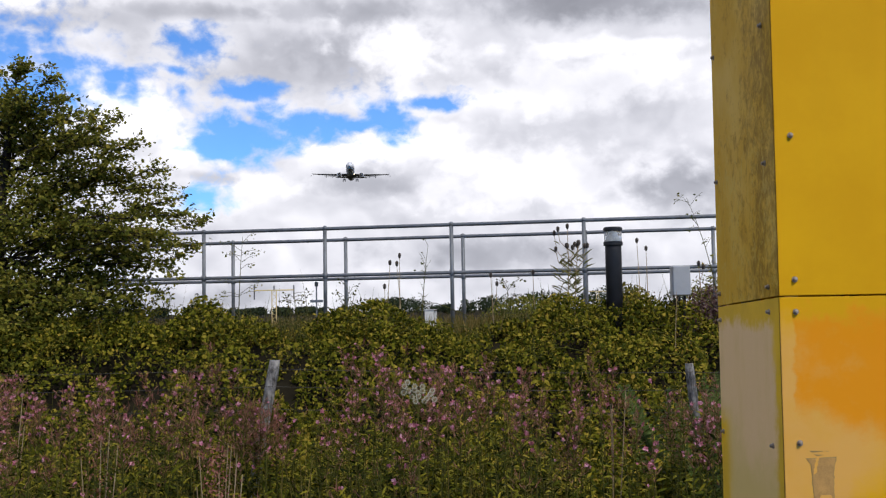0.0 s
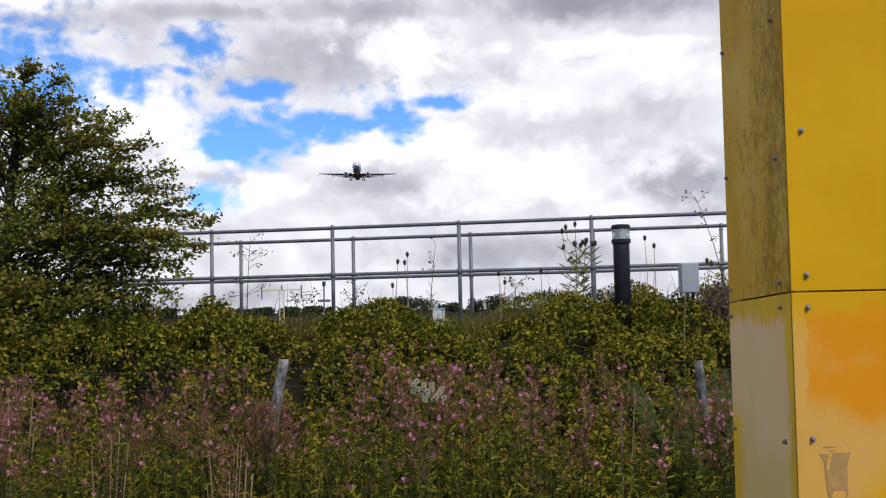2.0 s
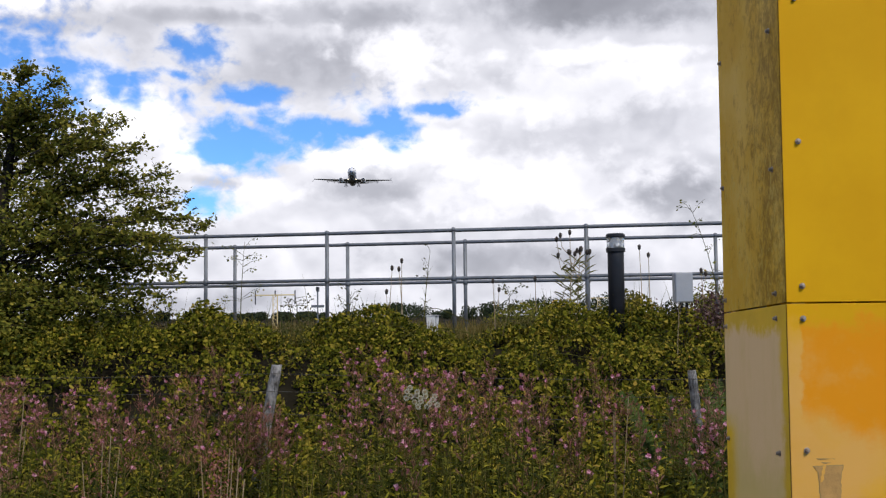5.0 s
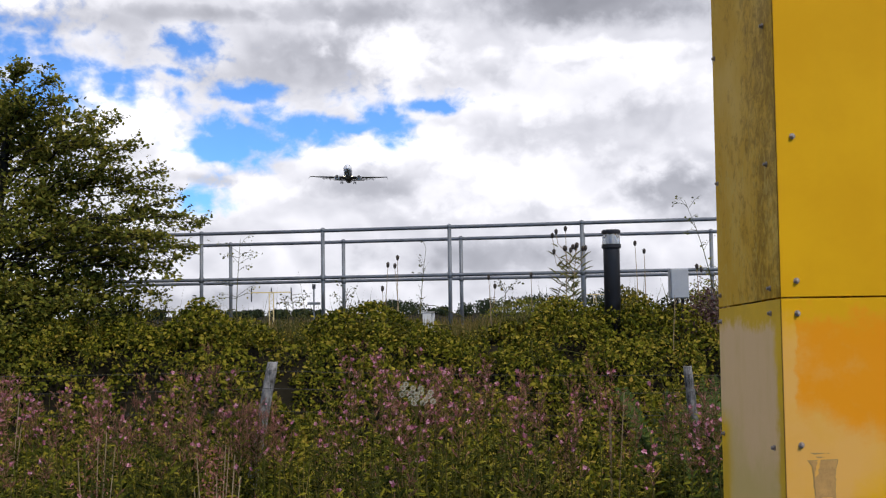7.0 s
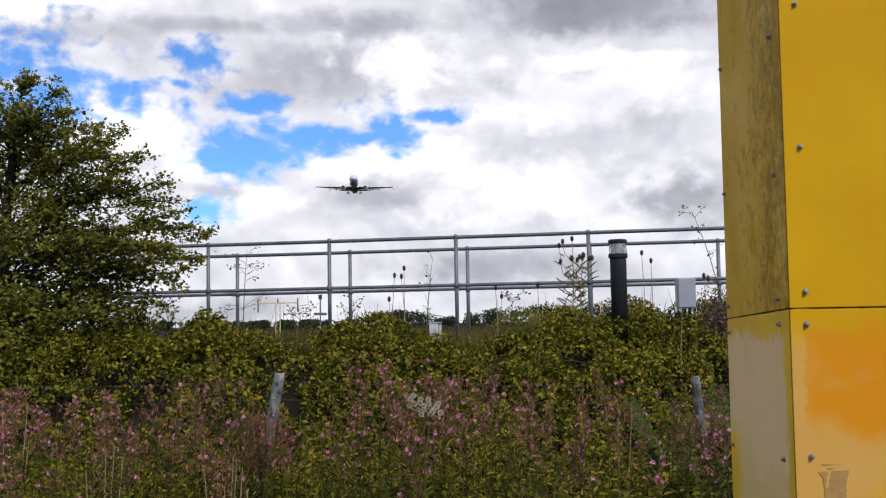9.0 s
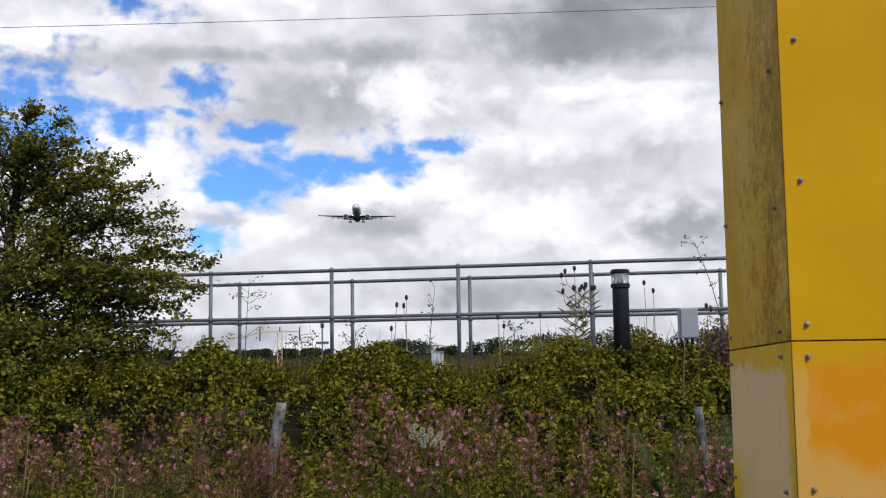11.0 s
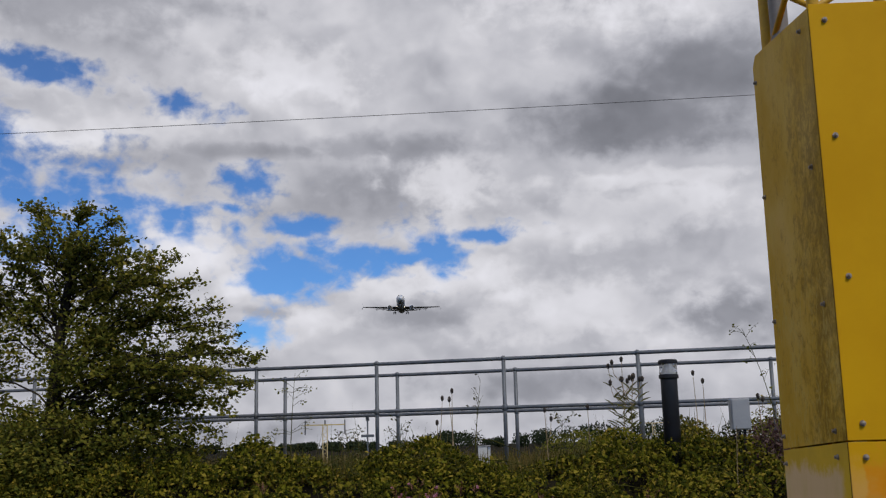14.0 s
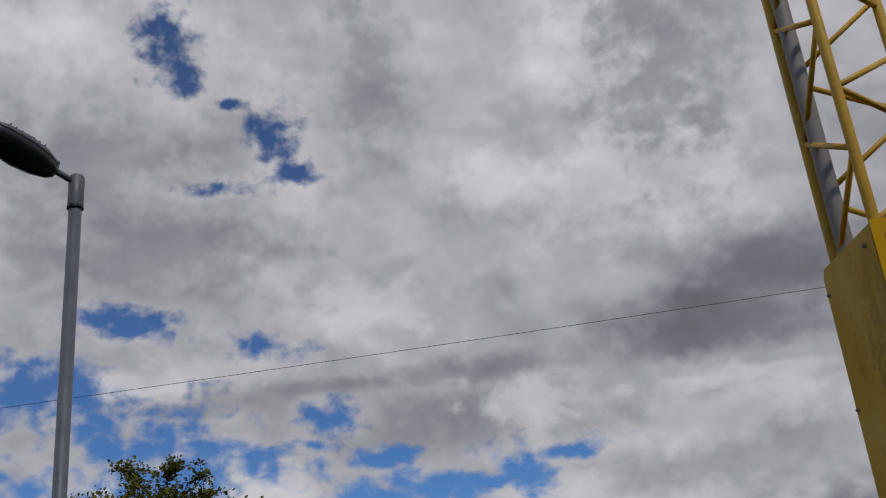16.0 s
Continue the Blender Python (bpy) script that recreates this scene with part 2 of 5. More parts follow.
def cladding(name, kind):
    """Yellow painted sheet, faded, stained and with green growth, each face in its own way."""
    n = Nodes(name)
    geo = n.add("ShaderNodeNewGeometry")
    pos = n.add("ShaderNodeSeparateXYZ")
    n.link(geo.outputs["Position"], pos.inputs[0])
    x, y, z = pos.outputs
    broad, fine = n.noise(4.0, 6, 0.6), n.noise(70, 5, 0.65)
    edge = n.math("MULTIPLY", n.math("SUBTRACT", n.noise(16, 6, 0.68), 0.5), 0.16)
    color = n.mix(n.range(broad, 0.3, 0.7), (0.66, 0.350, 0.003), (0.60, 0.305, 0.004))
    color = n.mix(n.range(n.noise(9, 6, 0.7, (1, 1, 0.12)), 0.5, 0.75, 0.0, 0.28), color, (0.55, 0.31, 0.006))
    if kind == "side_upper":
        color = n.mix(n.range(broad, 0.35, 0.65), (0.60, 0.385, 0.050), (0.53, 0.315, 0.018))
        streak = n.noise(46, 9, 0.80, (1, 0.8, 0.75), 0.5)
        wide = n.noise(9, 6, 0.68, (1, 1.5, 0.55))
        near = n.range(y, 2.36, 2.05, -0.02, 0.15)
        grow = n.range(n.math("ADD", n.math("ADD", streak, near), n.math("MULTIPLY", wide, 0.5)), 0.75, 0.98)
        grow = n.math("MULTIPLY", grow, n.range(z, 2.5, 2.15, 0.45, 1.0))
        color = n.mix(n.math("MULTIPLY", grow, 0.85), color, (0.22, 0.125, 0.004))
        crack = n.range(n.math("ABSOLUTE", n.math("SUBTRACT", n.noise(13, 5, 0.6, (1, 1.2, 0.45), 1.5), 0.5)), 0.0, 0.022, 1.0, 0.0)
        zone = n.math("MULTIPLY", crack, n.range(z, 2.1, 1.9))
        color = n.mix(n.math("MULTIPLY", zone, 0.7), color, (0.52, 0.38, 0.07))
    if kind == "side_lower":
        drop = n.math("ADD", z, n.math("MULTIPLY", edge, 0.6))
        across = n.math("ADD", y, n.math("MULTIPLY", edge, 0.5))
        pale = n.math("MULTIPLY", n.range(drop, 1.575, 1.545), n.range(across, 2.03, 2.065))
        low = n.math("MULTIPLY", n.range(drop, 1.37, 1.31), n.range(across, 2.36, 2.44))
        pale = n.math("MULTIPLY", pale, n.math("SUBTRACT", 1.0, low))
        dust = n.mix(n.range(n.math("ADD", drop, n.math("MULTIPLY", n.math("SUBTRACT", broad, 0.5), 0.3)), 1.22, 1.40), (0.58, 0.44, 0.17), (0.70, 0.495, 0.27))
        dust = n.mix(n.range(n.noise(13, 6, 0.7, (1, 1.2, 0.4)), 0.45, 0.75, 0.0, 0.35), dust, (0.56, 0.41, 0.14))
        color = n.mix(n.math("MULTIPLY", pale, 0.95), n.mix(n.range(broad, 0.4, 0.6), (0.68, 0.43, 0.02), (0.58, 0.37, 0.03)), dust)
        grime = n.range(n.noise(22, 6, 0.7, (1, 1.5, 0.3)), 0.58, 0.78, 0.0, 0.55)
        color = n.mix(n.math("MULTIPLY", grime, n.range(y, 2.12, 2.02)), color, (0.17, 0.13, 0.03))
    if kind == "front_lower":
        drop = n.math("ADD", z, edge)
        slope = n.math("ADD", drop, n.math("MULTIPLY", n.math("SUBTRACT", x, 0.68), 0.42))
        pale = n.math("MULTIPLY", n.range(drop, 1.60, 1.50), n.range(n.math("SUBTRACT", drop, n.math("MULTIPLY", n.math("SUBTRACT", x, 0.66), 0.9)), 1.05, 1.17))
        pale = n.math("MULTIPLY", pale, n.range(n.noise(6, 5, 0.6), 0.28, 0.62, 0.55, 1.0))
        color = n.mix(n.math("MULTIPLY", pale, 0.74), color, (0.66, 0.355, 0.105))
        hot = n.math("MULTIPLY", n.range(drop, 1.60, 1.555), n.range(slope, 1.37, 1.45))
        hot = n.math("MULTIPLY", hot, n.range(n.math("ADD", x, n.math("MULTIPLY", edge, 0.3)), 0.676, 0.684))
        hot = n.math("MULTIPLY", hot, n.range(n.noise(9, 6, 0.66), 0.30, 0.52, 0.5, 1.0))
        color = n.mix(n.math("MULTIPLY", hot, 0.95), color, (0.70, 0.255, 0.003))
    scratch = n.range(n.noise(48, 7, 0.75, (1, 1, 0.6)), 0.62, 0.74, 0.0, 0.16)
    color = n.mix(scratch, color, (0.33, 0.22, 0.05))
    n.bump(fine, 0.08, 0.002)
    return n.finish(color, n.range(broad, 0.3, 0.7, 0.55, 0.72), 0.0, 0.10)


def old_wood():
    """Grey split wood with pale lichen and dark cracks."""
    n = Nodes("weathered_wood")
    grain = n.noise(60, 6, 0.7, (1, 1, 0.08))
    blotch = n.noise(22, 6, 0.7, (1, 1, 0.55))
    color = n.ramp(blotch, [(0.38, (0.045, 0.042, 0.038)), (0.50, (0.16, 0.155, 0.15)), (0.66, (0.30, 0.29, 0.27))])
    color = n.mix(n.range(grain, 0.50, 0.62, 0.0, 0.75), color, (0.03, 0.028, 0.025))
    n.bump(grain, 0.8, 0.006)
    return n.finish(color, 0.9, 0.0, 0.2)


M = {
    "front_upper": cladding("yellow_sheet_front", "front_upper"),
    "front_lower": cladding("yellow_sheet_patched", "front_lower"),
    "side_upper": cladding("yellow_sheet_mossy", "side_upper"),
    "side_lower": cladding("yellow_sheet_faded", "side_lower"),
    "mast_yellow": worn("mast_yellow_paint", (0.50, 0.27, 0.015), (0.74, 0.43, 0.02), 0.5, 0.0, 7, 0.1),
    "bolt": worn("bolt_steel", (0.13, 0.085, 0.055), (0.48, 0.42, 0.36), 0.5, 0.5, 90, 0.3),
    "conduit": worn("conduit_grey", (0.20, 0.185, 0.17), (0.30, 0.28, 0.26), 0.6, 0.0, 5, 0.1),
    "residue": worn("sticker_residue", (0.27, 0.15, 0.040), (0.50, 0.28, 0.080), 0.8, 0.0, 26, 0.15),
    "gasket": worn("brown_rubber_gasket", (0.035, 0.020, 0.008), (0.085, 0.050, 0.018), 0.85, 0.0, 30, 0.2, spec=0.1),
    "residue_line": worn("sticker_edge", (0.20, 0.13, 0.04), (0.40, 0.27, 0.09), 0.85, 0.0, 50, 0.3),
    "galvanised": worn("galvanised_steel", (0.085, 0.094, 0.105), (0.18, 0.195, 0.21), 0.55, 0.35, 9, 0.15),
    "lamp_grey": worn("lamp_grey_paint", (0.095, 0.105, 0.12), (0.15, 0.16, 0.18), 0.5, 0.1, 5, 0.08),
    "lamp_dark": worn("lamp_underside", (0.012, 0.012, 0.014), (0.03, 0.03, 0.034), 0.35, 0.0, 8, 0.05),
    "bollard": worn("bollard_black", (0.006, 0.007, 0.009), (0.016, 0.017, 0.021), 0.55, 0.0, 8, 0.08, spec=0.3),
    "cabinet_grey": worn("cabinet_grey_paint", (0.27, 0.28, 0.29), (0.33, 0.34, 0.35), 0.5, 0.0, 6, 0.05),
    "box_white": worn("box_white_paint", (0.50, 0.50, 0.48), (0.66, 0.66, 0.64), 0.55, 0.0, 8, 0.05),
    "old_wood": old_wood(),
    "wire": worn("fence_wire", (0.035, 0.033, 0.03), (0.10, 0.095, 0.085), 0.7, 0.3, 20, 0.1, spec=0.3),
    "cable": worn("overhead_cable", (0.012, 0.012, 0.013), (0.03, 0.03, 0.03), 0.6, 0.0, 5, 0.0),
    # darker than humus really is: shade between the plants is in its colour
    "soil": worn("soil_with_gap_shade", (0.007, 0.006, 0.004), (0.022, 0.019, 0.011), 0.98, 0.0, 1.3, 0.6, spec=0.02),
    "bark": worn("hawthorn_bark", (0.020, 0.016, 0.012), (0.055, 0.045, 0.034), 0.9, 0.0, 18, 0.8, (1, 1, 0.3), spec=0.1),
    "stem": worn("plant_stem", (0.030, 0.036, 0.008), (0.105, 0.095, 0.022), 0.85, 0.0, 6, 0.1, spec=0.06),
    "dry_stem": worn("dry_stalk", (0.16, 0.11, 0.06), (0.40, 0.31, 0.19), 0.85, 0.0, 7, 0.2, spec=0.1),
    "seed_head": worn("teasel_seed_head", (0.012, 0.010, 0.009), (0.06, 0.045, 0.035), 0.9, 0.0, 50, 0.6),
    "bar_paint": worn("approach_bar_paint", (0.50, 0.38, 0.16), (0.66, 0.52, 0.24), 0.6, 0.0, 3, 0.05),
    "plane_white": worn("aircraft_white", (0.55, 0.56, 0.58), (0.66, 0.67, 0.69), 0.35, 0.0, 0.5, 0.0),
    "plane_grey": worn("aircraft_grey", (0.20, 0.21, 0.22), (0.28, 0.29, 0.30), 0.4, 0.1, 0.5, 0.0),
    "plane_blue": worn("aircraft_blue", (0.02, 0.05, 0.16), (0.03, 0.07, 0.2), 0.35, 0.0, 0.5, 0.0),
    # tyres and cockpit windows, also the painted shade of engine mouths and wheel bay
    "black": worn("black_rubber_and_shade", (0.008, 0.008, 0.009), (0.02, 0.02, 0.022), 0.7, 0.0, 5, 0.0),
    "hawthorn": leafy("hawthorn_leaf", [(0.0, (0.038, 0.048, 0.011)), (0.40, (0.118, 0.130, 0.020)), (0.78, (0.25, 0.225, 0.036)), (1.0, (0.38, 0.28, 0.05))], 0.36),
    "bramble": leafy("bramble_leaf", [(0.0, (0.010, 0.015, 0.002)), (0.30, (0.044, 0.052, 0.005)), (0.60, (0.158, 0.152, 0.012)), (0.86, (0.33, 0.25, 0.034)), (1.0, (0.34, 0.16, 0.04))], 0.22),
    "herb": leafy("willowherb_leaf", [(0.0, (0.008, 0.012, 0.002)), (0.40, (0.024, 0.032, 0.003)), (0.60, (0.082, 0.092, 0.008)), (0.86, (0.240, 0.205, 0.020)), (1.0, (0.34, 0.20, 0.06))], 0.14),
    "pod": leafy("seed_pod", [(0.0, (0.14, 0.05, 0.035)), (0.5, (0.27, 0.105, 0.085)), (1.0, (0.40, 0.23, 0.16))], 0.2),
    "petal": leafy("pink_petal", [(0.0, (0.24, 0.075, 0.095)), (0.45, (0.46, 0.16, 0.22)), (0.78, (0.62, 0.34, 0.40)), (1.0, (0.62, 0.10, 0.36))], 0.3),
    "white_petal": leafy("white_floret", [(0.0, (0.30, 0.28, 0.20)), (1.0, (0.48, 0.46, 0.36))], 0.3),
    "fern": leafy("fern_frond", [(0.0, (0.030, 0.050, 0.012)), (0.6, (0.065, 0.100, 0.022)), (1.0, (0.13, 0.16, 0.04))], 0.2),
    "straw": leafy("dry_grass", [(0.0, (0.06, 0.055, 0.012)), (0.5, (0.15, 0.115, 0.03)), (1.0, (0.27, 0.19, 0.07))], 0.25),
    "weed": leafy("crest_weed", [(0.0, (0.038, 0.049, 0.015)), (0.5, (0.085, 0.089, 0.027)), (0.85, (0.162, 0.128, 0.047)), (1.0, (0.204, 0.162, 0.076))], 0.3),
    "dead": leafy("dead_leaf", [(0.0, (0.045, 0.022, 0.020)), (0.6, (0.115, 0.065, 0.058)), (1.0, (0.22, 0.15, 0.13))], 0.2),
    "far": leafy("far_leaf", [(0.0, (0.014, 0.022, 0.012)), (0.6, (0.032, 0.045, 0.022)), (1.0, (0.06, 0.07, 0.03))], 0.1),
    "golden": leafy("golden_leaf", [(0.0, (0.06, 0.065, 0.018)), (0.6, (0.14, 0.125, 0.025)), (1.0, (0.22, 0.17, 0.03))], 0.25),
}
n = Nodes("landing_light")
n.bsdf.inputs["Emission Color"].default_value = (1.0, 0.85, 0.6, 1)
n.bsdf.inputs["Emission Strength"].default_value = 6.0
M["landing_light"] = n.finish((0.9, 0.85, 0.75), 0.3)
n = Nodes("clear_lens")
n.bsdf.inputs["Transmission Weight"].default_value = 0.85
n.bsdf.inputs["IOR"].default_value = 1.25
M["lens"] = n.finish((0.86, 0.88, 0.90), 0.25)

# ---------------------------------------------------------------- builders
BASE = {}


def thing(name, base, label, category, group="", kind=""):
    ob = new(name)
    ob.location = base
    ob.empty_display_size = 0.1
    BASE[ob] = Vector(base)
    return tagged(ob, label, category, group, kind)


def part(name, bm, material, parent, label="", smooth=False):
    """Links bm, given in world metres, as one mesh under a thing or a part."""
    me = bpy.data.meshes.new(name)
    bmesh.ops.recalc_face_normals(bm, faces=bm.faces)
    bm.to_mesh(me)
    bm.free()
    me.transform(Matrix.Translation(-BASE[parent]))
    if smooth:
        me.shade_smooth()
    me.materials.append(material)
    ob = new(name, me)
    ob.parent = parent
    BASE[ob] = BASE[parent]
    return tagged(ob, label)


def lone(name, bm, material, label, category, kind="", smooth=False):
    """A thing that is one mesh."""
    me = bpy.data.meshes.new(name)
    bmesh.ops.recalc_face_normals(bm, faces=bm.faces)
    bm.to_mesh(me)
    bm.free()
    if smooth:
        me.shade_smooth()
    me.materials.append(material)
    return tagged(new(name, me), label, category, "", kind)


def block(x0, x1, y0, y1, z0, z1, bevel=0.0, bm=None):
    bm = bm or bmesh.new()
    made = bmesh.ops.create_cube(bm, size=1)["verts"]
    for v in made:
        v.co = Vector(((x0 + x1) / 2 + v.co.x * (x1 - x0), (y0 + y1) / 2 + v.co.y * (y1 - y0), (z0 + z1) / 2 + v.co.z * (z1 - z0)))
    if bevel:
        bmesh.ops.bevel(bm, geom=list({e for v in made for e in v.link_edges}), offset=bevel, segments=2, affect="EDGES", profile=0.6)
    return bm


def tube(points, radii, sides=10, bm=None, caps=True):
    """A round bar through the points."""
    bm = bm or bmesh.new()
    points = [Vector(p) for p in points]
    if isinstance(radii, (int, float)):
        radii = [radii] * len(points)
    rings = []
    for i, p in enumerate(points):
        d = (points[min(i + 1, len(points) - 1)] - points[max(i - 1, 0)]).normalized()
        u = d.cross(Vector((0, 0, 1)) if abs(d.z) < 0.9 else Vector((1, 0, 0))).normalized()
        w = d.cross(u)
        rings.append([bm.verts.new(p + (u * math.cos(k * 2 * math.pi / sides) + w * math.sin(k * 2 * math.pi / sides)) * radii[i]) for k in range(sides)])
    for r, s in zip(rings, rings[1:]):
        for k in range(sides):
            bm.faces.new((r[k], r[(k + 1) % sides], s[(k + 1) % sides], s[k]))
    if caps:
        bm.faces.new(rings[0][::-1])
        bm.faces.new(rings[-1])
    return bm


def ball(p, r, bm=None, squash=(1, 1, 1), level=2):
    bm = bm or bmesh.new()
    for v in bmesh.ops.create_icosphere(bm, subdivisions=level, radius=r)["verts"]:
        v.co = Vector(p) + Vector((v.co.x * squash[0], v.co.y * squash[1], v.co.z * squash[2]))
    return bm


def unit(a):
    return a / np.maximum(np.linalg.norm(a, axis=-1, keepdims=True), 1e-9)


LEAF = (np.array([(0, 0, 0), (0.35, 0.5, 0.06), (0.35, -0.5, 0.06), (0.72, 0.36, 0.0), (0.72, -0.36, 0.0), (1, 0, -0.12)]),
        [(0, 2, 1), (1, 2, 4), (1, 4, 3), (3, 4, 5)])
LOBED = (np.array([(0, 0, 0), (0.45, 0.5, 0.08), (0.45, 0.0, 0.0), (0.45, -0.5, 0.08), (1, 0.18, 0), (1, -0.18, 0)]),
         [(0, 2, 1), (0, 3, 2), (2, 4, 1), (2, 5, 4), (2, 3, 5)])
BLADE = (np.array([(0, -0.5, 0), (0, 0.5, 0), (0.5, 0.5, 0.02), (0.5, -0.5, 0.02), (1, 0, -0.05)]), [(0, 1, 2), (0, 2, 3), (3, 2, 4)])


def scatter(name, shape, P, D, Nn, size, width, material, slots=None, parent=None):
    """One mesh of many leaves: places, the ways they point, their upper sides, lengths and widths."""
    tv, tf = shape
    P, D = np.asarray(P, float), unit(np.asarray(D, float))
    Y = unit(np.cross(np.asarray(Nn, float), D))
    Z = np.cross(D, Y)
    size, width = np.broadcast_to(size, len(P)), np.broadcast_to(width, len(P))
    V = (P[:, None] + (tv[None, :, 0:1] * D[:, None] + tv[None, :, 2:3] * Z[:, None]) * size[:, None, None]
         + tv[None, :, 1:2] * Y[:, None] * width[:, None, None]).reshape(-1, 3)
    F = (np.array(tf)[None] + (np.arange(len(P)) * len(tv))[:, None, None]).reshape(-1, 3)
    me = bpy.data.meshes.new(name)
    me.vertices.add(len(V))
    me.vertices.foreach_set("co", (V - np.array(BASE[parent]) if parent else V).ravel())
    me.loops.add(F.size)
    me.loops.foreach_set("vertex_index", F.ravel())
    me.polygons.add(len(F))
    me.polygons.foreach_set("loop_start", np.arange(len(F)) * 3)
    for some in material if isinstance(material, (list, tuple)) else [material]:
        me.materials.append(some)
    if slots is not None:
        me.polygons.foreach_set("material_index", np.repeat(np.asarray(slots, np.int32), len(tf)))
    me.update(calc_edges=True)
    ob = new(name, me)
    if parent:
        ob.parent = parent
        BASE[ob] = BASE[parent]
    return ob


rng = np.random.default_rng(7)


def around(k):
    return unit(rng.normal(size=(k, 3)))


def wave(x, y, f, seed=0.0):
    return noise.noise(Vector((x * f + seed, y * f - seed, seed * 1.7)))


# ---------------------------------------------------------------- ground
def rise(x, y):
    """Height of the ground: level by the camera, a bank up to the walkway, lower again beyond."""
    up = min(max((y - 6.6) / 3.4, 0.0), 1.0)
    up = up * up * (3 - 2 * up)
    back = min(max((y - 16.0) / 14.0, 0.0), 1.0)
    back = back * back * (3 - 2 * back)
    return 1.30 * up * (1 - back) + 0.06 * wave(x, y, 0.7) * (1 if y < 40 else 0)


def make_ground():
    xs = np.r_[-2500, -800, -250, -80, -30, np.linspace(-14, 12, 79), 30, 80, 250, 800, 2500]
    ys = np.r_[-600, -150, -40, -15, -6, np.linspace(-3, 34, 112), 50, 80, 150, 300, 600, 1200, 3000]
    bm = bmesh.new()
    grid = [[bm.verts.new((x, y, rise(x, y))) for x in xs] for y in ys]
    for j in range(len(ys) - 1):
        for i in range(len(xs) - 1):
            bm.faces.new((grid[j][i], grid[j][i + 1], grid[j + 1][i + 1], grid[j + 1][i]))
    lone("ground", bm, M["soil"], "dark soil and low growth rising to a bank, with plant-gap shade in its colour", "ground", "structure", True)


make_ground()


# ---------------------------------------------------------------- clad mast base and mast
def dome_bolt(p, way, parent):
    """A bolt head on a round washer; way: +1 for the front face, +2 for the side face."""
    bm = bmesh.new()
    d = Vector((0, -1, 0)) if way == 1 else Vector((-1, 0, 0))
    p = Vector(p)
    tube([p, p + d * 0.0022], 0.0058, 14, bm)
    tube([p + d * 0.0025, p + d * 0.0065, p + d * 0.0078], [0.0042, 0.0039, 0.0024], 6, bm)
    part("bolt", bm, M["bolt"], parent)


